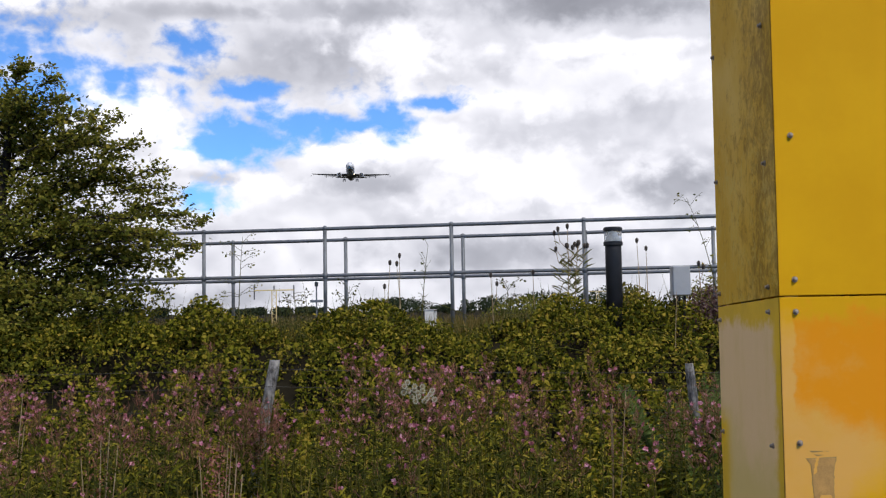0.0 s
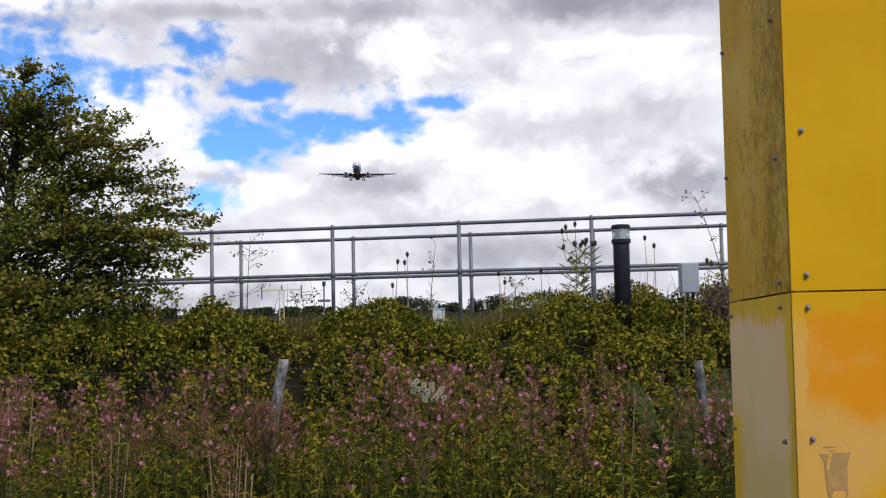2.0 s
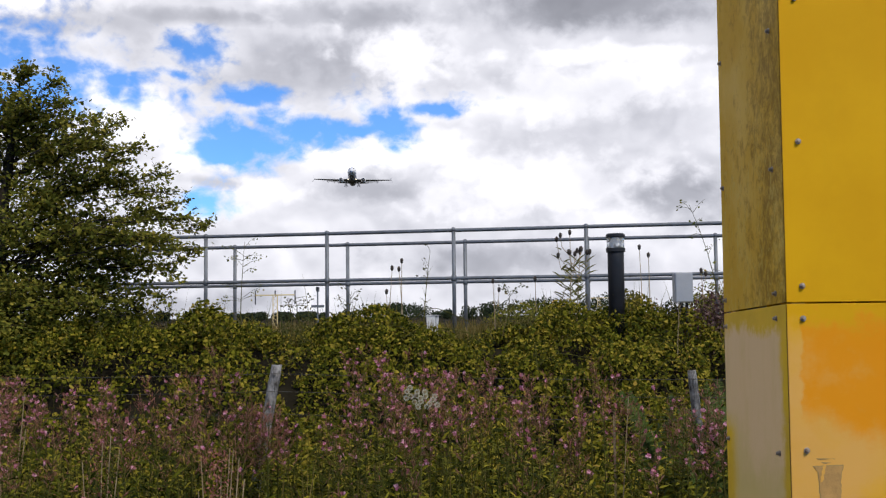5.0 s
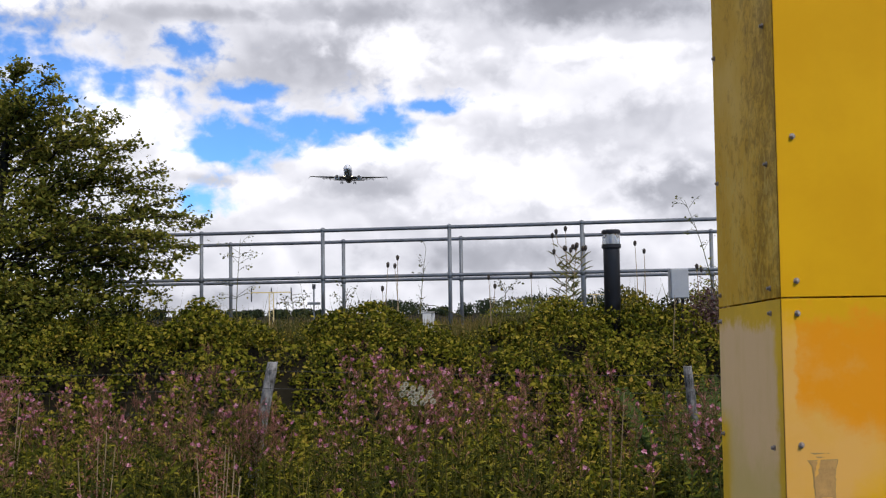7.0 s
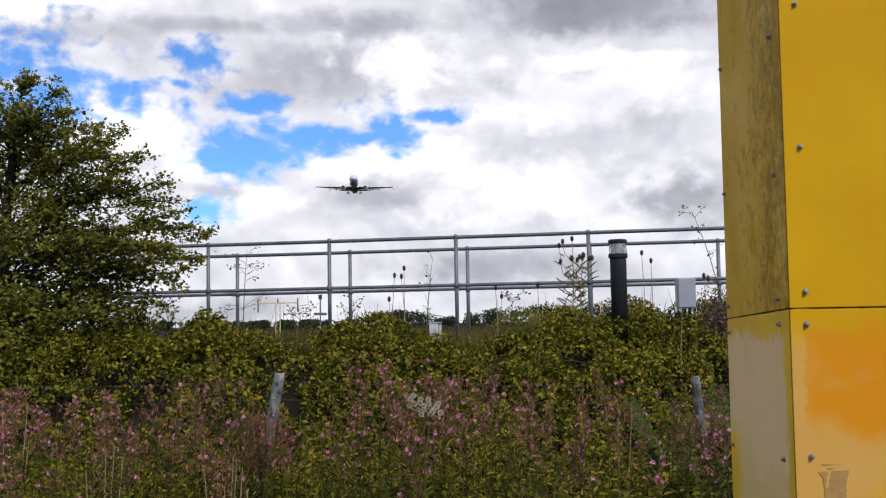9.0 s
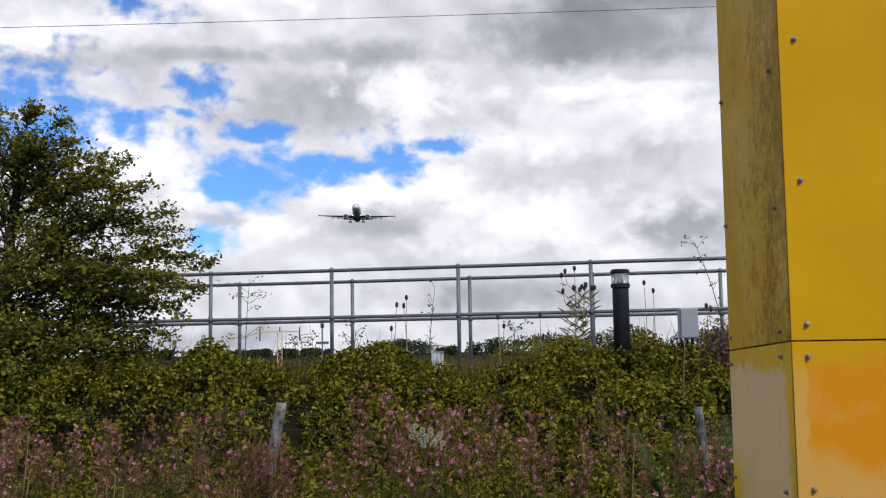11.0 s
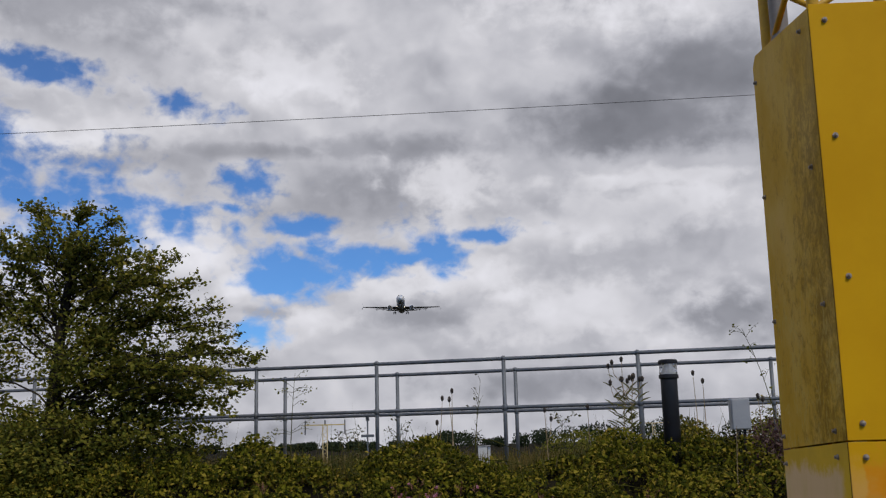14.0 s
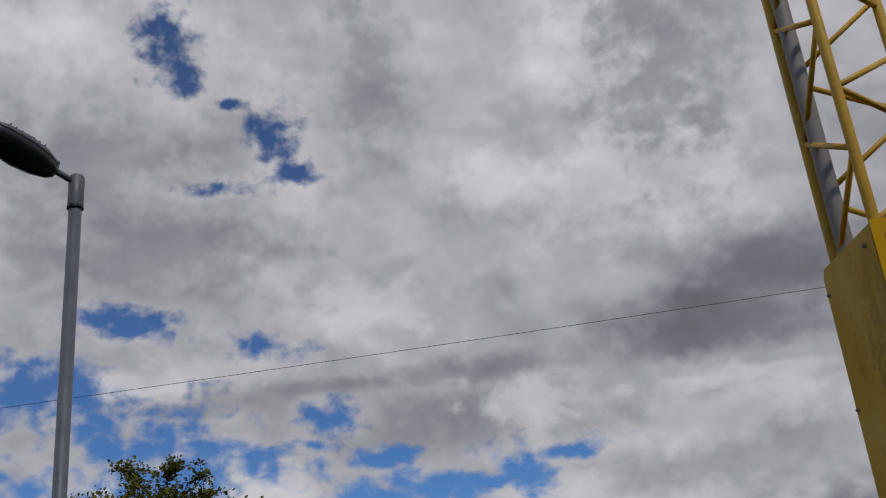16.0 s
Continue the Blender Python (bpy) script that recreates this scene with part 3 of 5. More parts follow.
def make_housing():
    X0, X1, Y0, Y1, TOP, SEAM = 0.660, 1.17, 2.0, 2.475, 2.497, 1.615
    ob = thing("mast_base_housing", (X0, Y0, rise(X0, Y0)), "weathered yellow sheet-metal housing round the mast foot, stained and mossy", "equipment housing")
    g, SKEW = 0.0016, 0.014
    f_up = part("front_panel", block(X0 - 0.0045, X1, Y0, Y0 + 0.004, SEAM + g, TOP, 0.0012), M["front_upper"], ob, "bright yellow painted upper sheet")
    f_lo = part("front_panel", block(X0 - 0.0045, X1, Y0, Y0 + 0.004, 0.02, SEAM - g, 0.0012), M["front_lower"], ob, "yellow lower sheet with an orange repainted patch")
    # side sheets wrap the corner with a small fold, their far top corner cut off
    for name, z0, z1, mat, label, cut in (("side_panel", SEAM + g, TOP - 0.004, "side_upper", "yellow upper sheet with green algae streaks", 0.028),
                                          ("side_panel", 0.02, SEAM - g, "side_lower", "lower sheet faded to grey beige", 0.0)):
        bm = bmesh.new()
        fall = 0.018
        outline = [(Y0 + 0.0100, z0), (Y1, z0 - fall), (Y1, z1 + 0.046), (Y1 - cut, z1 + 0.066), (Y0 + 0.0100, z1)] if cut else [(Y0 + 0.0100, z0), (Y1, z0), (Y1, z1 - fall), (Y0 + 0.0100, z1)]
        face = bm.faces.new([bm.verts.new((X0 - 0.004 + SKEW * (y - Y0), y, z)) for y, z in outline])
        out = bmesh.ops.extrude_face_region(bm, geom=[face])
        for v in out["geom"]:
            if isinstance(v, bmesh.types.BMVert):
                v.co.x += 0.004
        bmesh.ops.bevel(bm, geom=list(bm.edges), offset=0.001, segments=2, affect="EDGES", profile=0.6)
        s = part(name, bm, M[mat], ob, label)
        rows = (2.466, 2.17, 1.886, 1.635) if cut else (1.585, 1.318, 1.05)
        for z in rows:
            dome_bolt((X0 - 0.004 + SKEW * 0.069, 2.069, z), 2, s)
        for z in ((2.49, 2.198, 1.895, 1.627) if cut else (1.565, 1.302, 1.04)):
            dome_bolt((X0 - 0.004 + SKEW * 0.452, 2.452, z), 2, s)
    for z in (2.461, 2.216, 1.931, 1.648):
        dome_bolt((0.686, Y0, z), 1, f_up)
    for z in (1.585, 1.332, 1.07):
        dome_bolt((0.686, Y0, z), 1, f_lo)
    for z0, z1 in ((SEAM + g, TOP - 0.006), (0.02, SEAM - g)):
        part("gasket", block(X0 - 0.0036, X0 + 0.006, Y0 + 0.0042, Y0 + 0.0097, z0, z1, 0.0008), M["gasket"], ob, "thin dark brown strip along the corner")
    part("back_panel", block(X0 + 0.02, X1, Y1 - 0.004, Y1, 0.02, TOP - 0.03, 0.001), M["front_upper"], ob)
    part("side_panel", block(X1 - 0.004, X1, Y0 + 0.005, Y1 - 0.005, 0.02, TOP - 0.004, 0.001), M["front_upper"], ob)
    for x, y in ((X0 + 0.02, Y0 + 0.02), (X1 - 0.02, Y0 + 0.02), (X0 + 0.035, Y1 - 0.02), (X1 - 0.02, Y1 - 0.02)):
        part("corner_post", block(x - 0.014, x + 0.014, y - 0.014, y + 0.014, -0.05, TOP - 0.05, 0.002), M["mast_yellow"], ob)
    # torn remains of a sticker: a vase-shaped brown field with a dark ragged rim and a pale torn window
    def torn(rows, grow, seed, thick):
        """rows: height, and the left and right edge there."""
        bm = bmesh.new()
        heights = np.linspace(rows[0][0], rows[-1][0], 26)
        zs, lefts, rights = zip(*rows[::-1])
        ring = [(float(np.interp(z, zs, lefts)) - grow + 0.0028 * wave(z, 1, 160, seed), z) for z in heights]
        ring += [(float(np.interp(z, zs, rights)) + grow + 0.0028 * wave(z, 5, 160, seed), z) for z in heights[::-1]]
        top = rows[0][0]
        face = bm.faces.new([bm.verts.new((x, Y0 + 0.0002, z + (grow if z == top else 0) + 0.003 * wave(x, z, 120, seed))) for x, z in ring])
        for v in bmesh.ops.extrude_face_region(bm, geom=[face])["geom"]:
            if isinstance(v, bmesh.types.BMVert):
                v.co.y -= thick
        bmesh.ops.triangulate(bm, faces=[f for f in bm.faces if len(f.verts) > 4])
        return bm
    vase = ((1.302, 0.699, 0.754), (1.288, 0.706, 0.750), (1.262, 0.709, 0.748), (1.225, 0.712, 0.747), (1.19, 0.714, 0.746), (1.15, 0.715, 0.745))
    part("sticker_rim", torn(vase, 0.0016, 3.1, 0.0006), M["residue_line"], f_lo, "brown torn sticker rim")
    part("sticker_patch", torn(vase, 0.0, 3.1, 0.0011), M["residue"], f_lo, "peeled tan sticker remains")
    part("sticker_tear", torn(((1.303, 0.715, 0.722), (1.29, 0.713, 0.719), (1.272, 0.711, 0.7145)), 0.0, 4.7, 0.0016), M["front_lower"], f_lo)
    part("sticker_tear", torn(((1.232, 0.722, 0.741), (1.222, 0.718, 0.744), (1.206, 0.719, 0.744)), 0.0, 6.3, 0.0016), M["front_lower"], f_lo)
    part("sticker_scrap", torn(((1.3165, 0.703, 0.742), (1.3150, 0.705, 0.738), (1.3140, 0.712, 0.728)), 0.0, 8.2, 0.0006), M["residue_line"], f_lo)
    part("sticker_scrap", torn(((1.310, 0.711, 0.732), (1.3085, 0.713, 0.729), (1.3075, 0.716, 0.722)), 0.0, 9.9, 0.0006), M["residue_line"], f_lo)
    # the whole housing leans a little
    lean = Matrix.Identity(4)
    lean[0][2], lean[0][3] = 0.005, -0.005 * (1.6 - BASE[ob].z)
    for o in ob.children_recursive:
        o.data.transform(lean)


make_housing()


def make_mast():
    A, B, C = Vector((0.72, 2.15, 0)), Vector((0.692, 2.42, 0)), Vector((0.95, 2.36, 0))
    ob = thing("lattice_mast", (0.78, 2.3, rise(0.78, 2.3)), "yellow painted three-legged lattice mast of steel tube", "mast")
    low, high = -0.05, 6.3
    for leg in (A, B, C):
        part("leg", tube([leg + Vector((0, 0, low)), leg + Vector((0, 0, high))], 0.0135, 12), M["mast_yellow"], ob, smooth=True)
    for p, q, zp, zq, back in ((A, B, 2.740, 2.898, -0.355), (A, C, 2.905, 3.085, -0.20), (B, C, 2.735, 2.912, -0.355)):
        for k in range(-6, 10):
            for s in (0.0, back):
                a, b = p + Vector((0, 0, zp + k * 0.355)), q + Vector((0, 0, zq + k * 0.355 + s))
                if min(a.z, b.z) > 0.3 and max(a.z, b.z) < high:
                    part("brace", tube([a, b], 0.0078, 8), M["mast_yellow"], ob, smooth=True)
    c = Vector((0.711, 2.372, 0))
    pipe = thing("conduit", (0.711, 2.372, rise(0.711, 2.372)), "pale grey cable conduit tied inside the mast", "conduit")
    part("pipe", tube([c + Vector((0, 0, low)), c + Vector((0, 0, high))], 0.0215, 14), M["conduit"], pipe, smooth=True)
    for z in (3.64, 4.35):
        part("cable_tie", tube([(0.711 + 0.025 * math.cos(t), 2.372 + 0.028 * math.sin(t), z + 0.004 * math.sin(2 * t)) for t in np.linspace(0, 6.2, 14)], 0.0022, 5), M["box_white"], pipe)


make_mast()


# ---------------------------------------------------------------- handrails of the walkway
def make_rail(start, way, spacing, first, last, top, mid):
    o, d = Vector((*start, 0)), Vector((math.cos(way), math.sin(way), 0))
    base = o + d * (first * spacing)
    ob = thing("handrail", (base.x, base.y, rise(base.x, base.y)), "grey galvanised tubular steel handrail with two rails on a raised walkway", "handrail", "walkway handrails")
    a, b = o + d * ((first - 0.6) * spacing), o + d * ((last + 0.6) * spacing)
    for z, r in ((top, 0.0215), (mid, 0.0205)):
        n = 24
        pts = [a.lerp(b, k / n) + Vector((0, 0, z + 0.006 * wave(k, z, 0.5))) for k in range(n + 1)]
        part("rail", tube(pts, r, 12), M["galvanised"], ob, smooth=True)
    for k in range(first, last + 1):
        p = o + d * (k * spacing)
        g = rise(p.x, p.y)
        post = part("post", tube([p + Vector((0, 0, g - 0.1)), p + Vector((0, 0, top + 0.012))], 0.0225, 12), M["galvanised"], ob, smooth=True)
        part("cap", ball(p + Vector((0, 0, top + 0.006)), 0.031, None, (1, 1, 0.95)), M["galvanised"], post, smooth=True)
        part("collar", tube([p + Vector((0, 0, mid - 0.034)), p + Vector((0, 0, mid - 0.03)), p + Vector((0, 0, mid + 0.03)), p + Vector((0, 0, mid + 0.034))], [0.024, 0.030, 0.030, 0.024], 12), M["galvanised"], post, smooth=True)


make_rail((0.110, 11.686), -0.1805, 1.5, -5, 4, 2.572, 2.023)
make_rail((0.260, 12.657), -0.1805, 1.5, -5, 4, 2.506, 2.012)


# ---------------------------------------------------------------- street lamp
def make_lamp():
    x, y = -4.275, 8.0
    g = rise(x, y)
    ob = thing("street_lamp", (x, y, g), "grey tubular street lamp with a dark flat lantern", "street lamp")
    part("column", tube([(x, y, g - 0.1), (x, y, g + 1.2), (x, y, g + 1.25), (x, y, 6.15)], [0.085, 0.085, 0.062, 0.060], 20), M["lamp_grey"], ob, smooth=True)
    cap = part("spigot", tube([(x, y, 6.12), (x, y, 6.13), (x, y, 6.43), (x, y, 6.445)], [0.070, 0.073, 0.073, 0.062], 20), M["lamp_grey"], ob, smooth=True)
    part("spigot_rim", tube([(x, y, 6.105), (x, y, 6.13)], [0.077, 0.077], 20), M["lamp_dark"], cap)
    d = Vector((-0.47, -0.86, 0.22)).normalized()
    a = Vector((x, y, 6.37))
    part("arm", tube([a, a + d * 0.34], 0.030, 14), M["lamp_grey"], ob, smooth=True)
    # lantern: a flattened, tapered shell with a dark bowl below and cooling fins on top
    side = d.cross(Vector((0, 0, 1))).normalized()
    up = side.cross(d)
    def shell(scale, drop, flat):
        bm = bmesh.new()
        rings = []
        for t, w, h in ((0.0, 0.06, 0.05), (0.05, 0.11, 0.075), (0.18, 0.17, 0.10), (0.36, 0.20, 0.115), (0.58, 0.19, 0.10), (0.72, 0.15, 0.07), (0.78, 0.06, 0.035)):
            c = a + d * (0.24 + t) + up * (0.01 - drop)
            ring = []
            for k in range(20):
                q = k / 20 * 2 * math.pi
                s = math.sin(q)
                ring.append(bm.verts.new(c + side * (math.cos(q) * w * scale) + up * (s * h * (1.0 if s > 0 else flat))))
            rings.append(ring)
        for r, s in zip(rings, rings[1:]):
            for k in range(20):
                bm.faces.new((r[k], r[(k + 1) % 20], s[(k + 1) % 20], s[k]))
        bm.faces.new(rings[0])
        bm.faces.new(rings[-1])
        return bm
    head = part("lantern", shell(1.0, 0.0, 0.25), M["lamp_grey"], ob, smooth=True)
    part("bowl", shell(0.97, 0.022, 1.25), M["lamp_dark"], head, "dark glass bowl", True)
    for k in range(7):
        c = a + d * (0.44 + 0.06 * k) + up * 0.105
        bm = block(-0.006, 0.006, -0.10, 0.10, -0.02, 0.028, 0.003)
        bm.transform(Matrix.Translation(c) @ Matrix((d, side, up)).transposed().to_4x4())
        part("fin", bm, M["lamp_grey"], head)
    c = a + d * 0.255 + up * 0.065
    part("photocell", tube([c, c + up * 0.03 - d * 0.02, c + up * 0.045 - d * 0.03], [0.028, 0.026, 0.012], 10), M["lamp_dark"], head)


make_lamp()

# ---------------------------------------------------------------- overhead cable
pts = [(x, 14.0, 6.202 + 0.0120 * (x + 8) + 0.00055 * (x + 2) ** 2) for x in np.linspace(-45, 45, 60)]
lone("overhead_cable", tube(pts, 0.0040, 6), M["cable"], "thin black overhead cable crossing the sky", "cable")


# ---------------------------------------------------------------- bollard, cabinets
def make_bollard():
    x, y = 1.638, 9.8
    g = rise(x, y)
    ob = thing("bollard_light", (x, y, g), "black cylindrical bollard light with a clear lens", "bollard light")
    part("body", tube([(x, y, g - 0.1), (x, y, 2.195), (x, y, 2.21)], [0.078, 0.078, 0.074], 24), M["bollard"], ob, smooth=True)
    part("collar", tube([(x, y, 2.185), (x, y, 2.19), (x, y, 2.222), (x, y, 2.226)], [0.086, 0.092, 0.092, 0.086], 24), M["bollard"], ob)
    lens = part("lens", tube([(x, y, 2.226), (x, y, 2.325)], 0.083, 24), M["lens"], ob, "clear acrylic lens", True)
    part("reflector", tube([(x, y, 2.228), (x, y, 2.30), (x, y, 2.32)], [0.072, 0.034, 0.012], 18), M["box_white"], lens, "white cone reflector")
    part("cap", tube([(x, y, 2.322), (x, y, 2.33), (x, y, 2.352), (x, y, 2.364)], [0.084, 0.091, 0.091, 0.078], 24), M["bollard"], ob)


make_bollard()


def make_cabinet():
    ob = thing("junction_cabinet", (2.216, 9.5, rise(2.2, 9.5)), "small pale grey junction cabinet on two dark posts", "cabinet")
    body = part("body", block(2.116, 2.284, 9.44, 9.56, 1.695, 1.972, 0.010), M["cabinet_grey"], ob)
    part("door", block(2.124, 2.276, 9.432, 9.439, 1.703, 1.964, 0.003), M["cabinet_grey"], body)
    for x in (2.185, 2.235):
        part("leg", block(x - 0.012, x + 0.012, 9.49, 9.515, rise(2.2, 9.5) - 0.05, 1.70, 0.002), M["bollard"], ob)
    w = thing("marker_box", (-0.13, 11.0, rise(-0.13, 11)), "small off-white box among weeds by the handrail", "box")
    part("body", block(-0.196, -0.10, 10.96, 11.06, rise(-0.13, 11) - 0.03, 1.60, 0.006), M["box_white"], w)
    part("flap", block(-0.094, -0.066, 10.975, 11.05, rise(-0.13, 11) - 0.03, 1.592, 0.004), M["box_white"], w)
    part("lid", block(-0.20, -0.062, 10.95, 11.065, 1.601, 1.608, 0.002), M["box_white"], w)


make_cabinet()


# ---------------------------------------------------------------- wire fence
def make_fence():
    y = 6.5
    posts = (((-1.30, y, 0.0), (-1.065, y, 1.30)), ((1.66, y, 0.0), (1.545, y, 1.235)), ((-3.95, y, 0.0), (-3.92, y, 1.30)), ((4.3, y, 0.0), (4.25, y, 1.2)))
    tops = []
    for base, top in posts:
        base, top = Vector(base), Vector(top)
        ob = thing("fence_post", base, "leaning weathered grey wooden fence post", "fence post", "wire fence posts")
        bm = bmesh.new()
        rings = []
        for k in range(15):
            t = k / 14
            c = base.lerp(top, t)
            ring = []
            for i in range(14):
                q = i / 14 * 2 * math.pi
                r = (0.036 if base.x < 0 else 0.030) * (1 + 0.10 * wave(math.cos(q) * 2 + base.x, math.sin(q) * 2, 1.3) + 0.05 * wave(i, k, 0.9))
                if k == 14:
                    r *= 0.86
                ring.append(bm.verts.new(c + Vector((math.cos(q) * r, math.sin(q) * r, 0.02 * wave(i, 3, 0.6) if k == 14 else (-0.1 if k == 0 else 0)))))
            rings.append(ring)
        for r, s in zip(rings, rings[1:]):
            for i in range(14):
                bm.faces.new((r[i], r[(i + 1) % 14], s[(i + 1) % 14], s[i]))
        bm.faces.new(rings[-1])
        p = part("stake", bm, M["old_wood"], ob, smooth=True)
        for dz in (0.05, 0.16, 0.30):
            c = top.lerp(base, dz / 1.3) + Vector((0, -0.046, 0))
            part("staple", tube([c + Vector((-0.008, 0.01, 0)), c + Vector((-0.006, -0.004, 0)), c + Vector((0.006, -0.004, 0)), c + Vector((0.008, 0.01, 0))], 0.002, 5), M["wire"], p)
        tops.append(top)
    order = sorted(tops, key=lambda v: v.x)
    for dz in (0.05, 0.16, 0.30):
        pts = []
        for a, b in zip(order, order[1:]):
            for k in range(16):
                t = k / 16
                pts.append(a.lerp(b, t) + Vector((0, -0.05, -dz - 0.05 * t * (1 - t))))
        pts.append(order[-1] + Vector((0, -0.05, -dz)))
        ob = thing("fence_wire", pts[0], "thin strand of barbed fence wire between wooden posts", "wire", "fence wires")
        part("strand", tube(pts, 0.0013, 5), M["wire"], ob)
        for k in range(3, len(pts) - 1, 2):
            c = pts[k]
            bm = tube([c + Vector((-0.004, 0, -0.012)), c + Vector((0.004, 0, 0.012))], 0.0012, 4)
            tube([c + Vector((0.006, -0.010, 0.006)), c + Vector((-0.004, 0.010, -0.006))], 0.0012, 4, bm)
            part("barb", bm, M["wire"], ob)


make_fence()


# ---------------------------------------------------------------- hawthorn
def make_hawthorn():
    base = Vector((-4.45, 10.1, rise(-4.45, 10.1)))
    ob = thing("hawthorn_tree", base, "bushy green hawthorn with ragged spreading sprays", "tree")
    tips = [(50, 122), (88, 140), (112, 182), (165, 205), (190, 232), (245, 262), (222, 285), (225, 330), (300, 326), (320, 352), (275, 385), (366, 397),
            (345, 432), (320, 490), (300, 520), (255, 555), (15, 180), (130, 250), (-60, 118), (-120, 170), (-180, 230), (-230, 330), (-260, 430),
            (270, 345), (290, 412), (310, 455), (280, 470), (352, 400), (338, 440), (300, 430), (260, 480), (230, 540), (180, 240), (212, 268), (262, 500), (200, 300), (178, 265), (240, 308), (262, 440), (230, 420), (300, 345), (200, 215)]
    eye, right, ahead = Vector((0, 0, 1.6)), 1 / 1815, 10.0
    limbs = []
    local = random.Random(4)
    for px, py in tips:
        dpt = 10.0 + local.uniform(-0.7, 0.6)
        u, v = (px - 784) * right, (441 - py) * right
        roll, tilt = radians(1.15), radians(3.4)
        u, v = u * math.cos(roll) + v * math.sin(roll), v * math.cos(roll) - u * math.sin(roll)
        yy, zz = math.cos(tilt) - v * math.sin(tilt), math.sin(tilt) + v * math.cos(tilt)
        limbs.append(Vector((u / yy * dpt, dpt, 1.6 + zz / yy * dpt)))
    while len(limbs) < 80:
        a, h = local.uniform(0, 2 * math.pi), local.uniform(0.0, 1.0)
        wide = (1.85 if h < 0.5 else 1.85 - (h - 0.5) * 2.7) * math.sqrt(local.uniform(0.35, 1.0))
        limbs.append(base + Vector((math.cos(a) * wide + 0.05, math.sin(a) * wide * 0.85, -0.35 + h * 2.9)))
    fork = base + Vector((0.05, 0, 0.35))
    trunk = tube([base - Vector((0, 0, 0.15)), base + Vector((0.02, 0, 0.2)), fork, fork + Vector((0.0, 0.05, 0.8)), fork + Vector((0.1, 0, 1.6)), fork + Vector((0.2, 0, 2.1))], [0.12, 0.095, 0.085, 0.06, 0.035, 0.012], 10)
    part("trunk", trunk, M["bark"], ob, smooth=True)
    P, D = [], []
    for n_limb, tip in enumerate(limbs):
        wood = bmesh.new()
        height = min(max((tip.z - base.z - 0.45) * local.uniform(0.55, 0.95), 0.0), 1.9)
        root = fork + Vector((0.04 * height, 0.03 * height, height))
        span = tip - root
        bend = Vector((local.uniform(-0.15, 0.15), local.uniform(-0.15, 0.15), local.uniform(0.02, 0.3))) * span.length
        pts = [root + span * t + bend * (4 * t * (1 - t)) * 0.5 + Vector((local.gauss(0, 0.025), local.gauss(0, 0.025), local.gauss(0, 0.025))) for t in np.linspace(0, 1, 8)]
        tube(pts, [0.009 * (1 - t) ** 0.8 + 0.0025 for t in np.linspace(0, 1, 8)], 5, wood, False)
        outer = n_limb < len(tips)
        for k in range(36 if outer else 26):
            t = local.uniform(0.12, 1.0) if not outer else 0.25 + 0.75 * local.random() ** 0.7
            i = min(int(t * 7), 6)
            c = pts[i].lerp(pts[i + 1], t * 7 - i)
            way = (Vector((local.gauss(0.1, 1), local.gauss(0, 1), local.gauss(0.2, 0.42))).normalized() + span.normalized() * 0.8).normalized()
            length = local.uniform(0.10, 0.34) * (1.15 - 0.6 * t if outer else 1.0)
            end = c + way * length
            tube([c, c.lerp(end, 0.5) + Vector((0, 0, 0.012)), end], [0.0035, 0.0025, 0.0012], 3, wood, False)
            for q in range(int(8 + length * 40)):
                s = local.uniform(0.1, 1.05)
                P.append(c.lerp(end, s) + Vector((local.gauss(0, 0.026), local.gauss(0, 0.026), local.gauss(0, 0.022))))
                D.append(way * 0.5 + Vector((local.gauss(0, 0.7), local.gauss(0, 0.7), local.gauss(0, 0.5))))
        part("limb", wood, M["bark"], ob)
    reach = ((-0.45, 1.45), (0.3, 1.25), (1.0, 1.12), (1.5, 0.92), (1.95, 0.60), (2.3, 0.34), (2.65, 0.12))
    heights, widths = zip(*reach)
    for _ in range(2450):  # sprigs that fill the inside of the crown
        a, h = local.uniform(0, 2 * math.pi), -0.45 + 3.0 * local.random() ** 1.5
        wide = float(np.interp(h, heights, widths)) * math.sqrt(local.random())
        c = base + Vector((math.cos(a) * wide - 0.02, math.sin(a) * wide * 0.85 - 0.45 * max(0.0, 0.6 - h), h))
        if h > 0.7 and wave(c.x * 1.3 + c.y * 0.4, c.z * 1.3, 1.9, 21.0) < -0.06:
            continue
        for q in range(local.randint(14, 36)):
            P.append(c + Vector((local.gauss(0, 0.085), local.gauss(0, 0.085), local.gauss(0, 0.060))))
            D.append(Vector((local.gauss(0, 0.8), local.gauss(0, 0.8), local.gauss(0, 0.5))))
    P, D = np.array(P), np.array(D)
    up = around(len(P)) * 0.6 + np.array([0, -0.25, 0.8])
    size = rng.uniform(0.022, 0.049, len(P))
    scatter("crown", LOBED, P, D, up, size, size * rng.uniform(0.7, 1.0, len(P)), M["hawthorn"], None, ob)


make_hawthorn()


# ---------------------------------------------------------------- bramble bank
def bank_top(x, y):
    """Upper side of the bramble growth."""
    h = rise(x, y) + 0.22 + 0.20 * wave(x, y, 0.9, 4.0) + 0.16 * wave(x, y, 2.1, 9.0)
    if y > 9.8:
        h = rise(x, y) + 0.13 + 0.08 * wave(x, y, 0.9, 4.0) + 0.07 * wave(x, y, 2.1, 9.0)
    if y < 7.6:
        h += 0.35 * (7.6 - y)
    h += 0.24 * math.exp(-((x - 1.4) / 0.9) ** 2 - ((y - 9.4) / 0.8) ** 2)
    if y > 9.3:
        h -= 0.13 * math.exp(-((x + 0.13) / 0.3) ** 2)
    return h


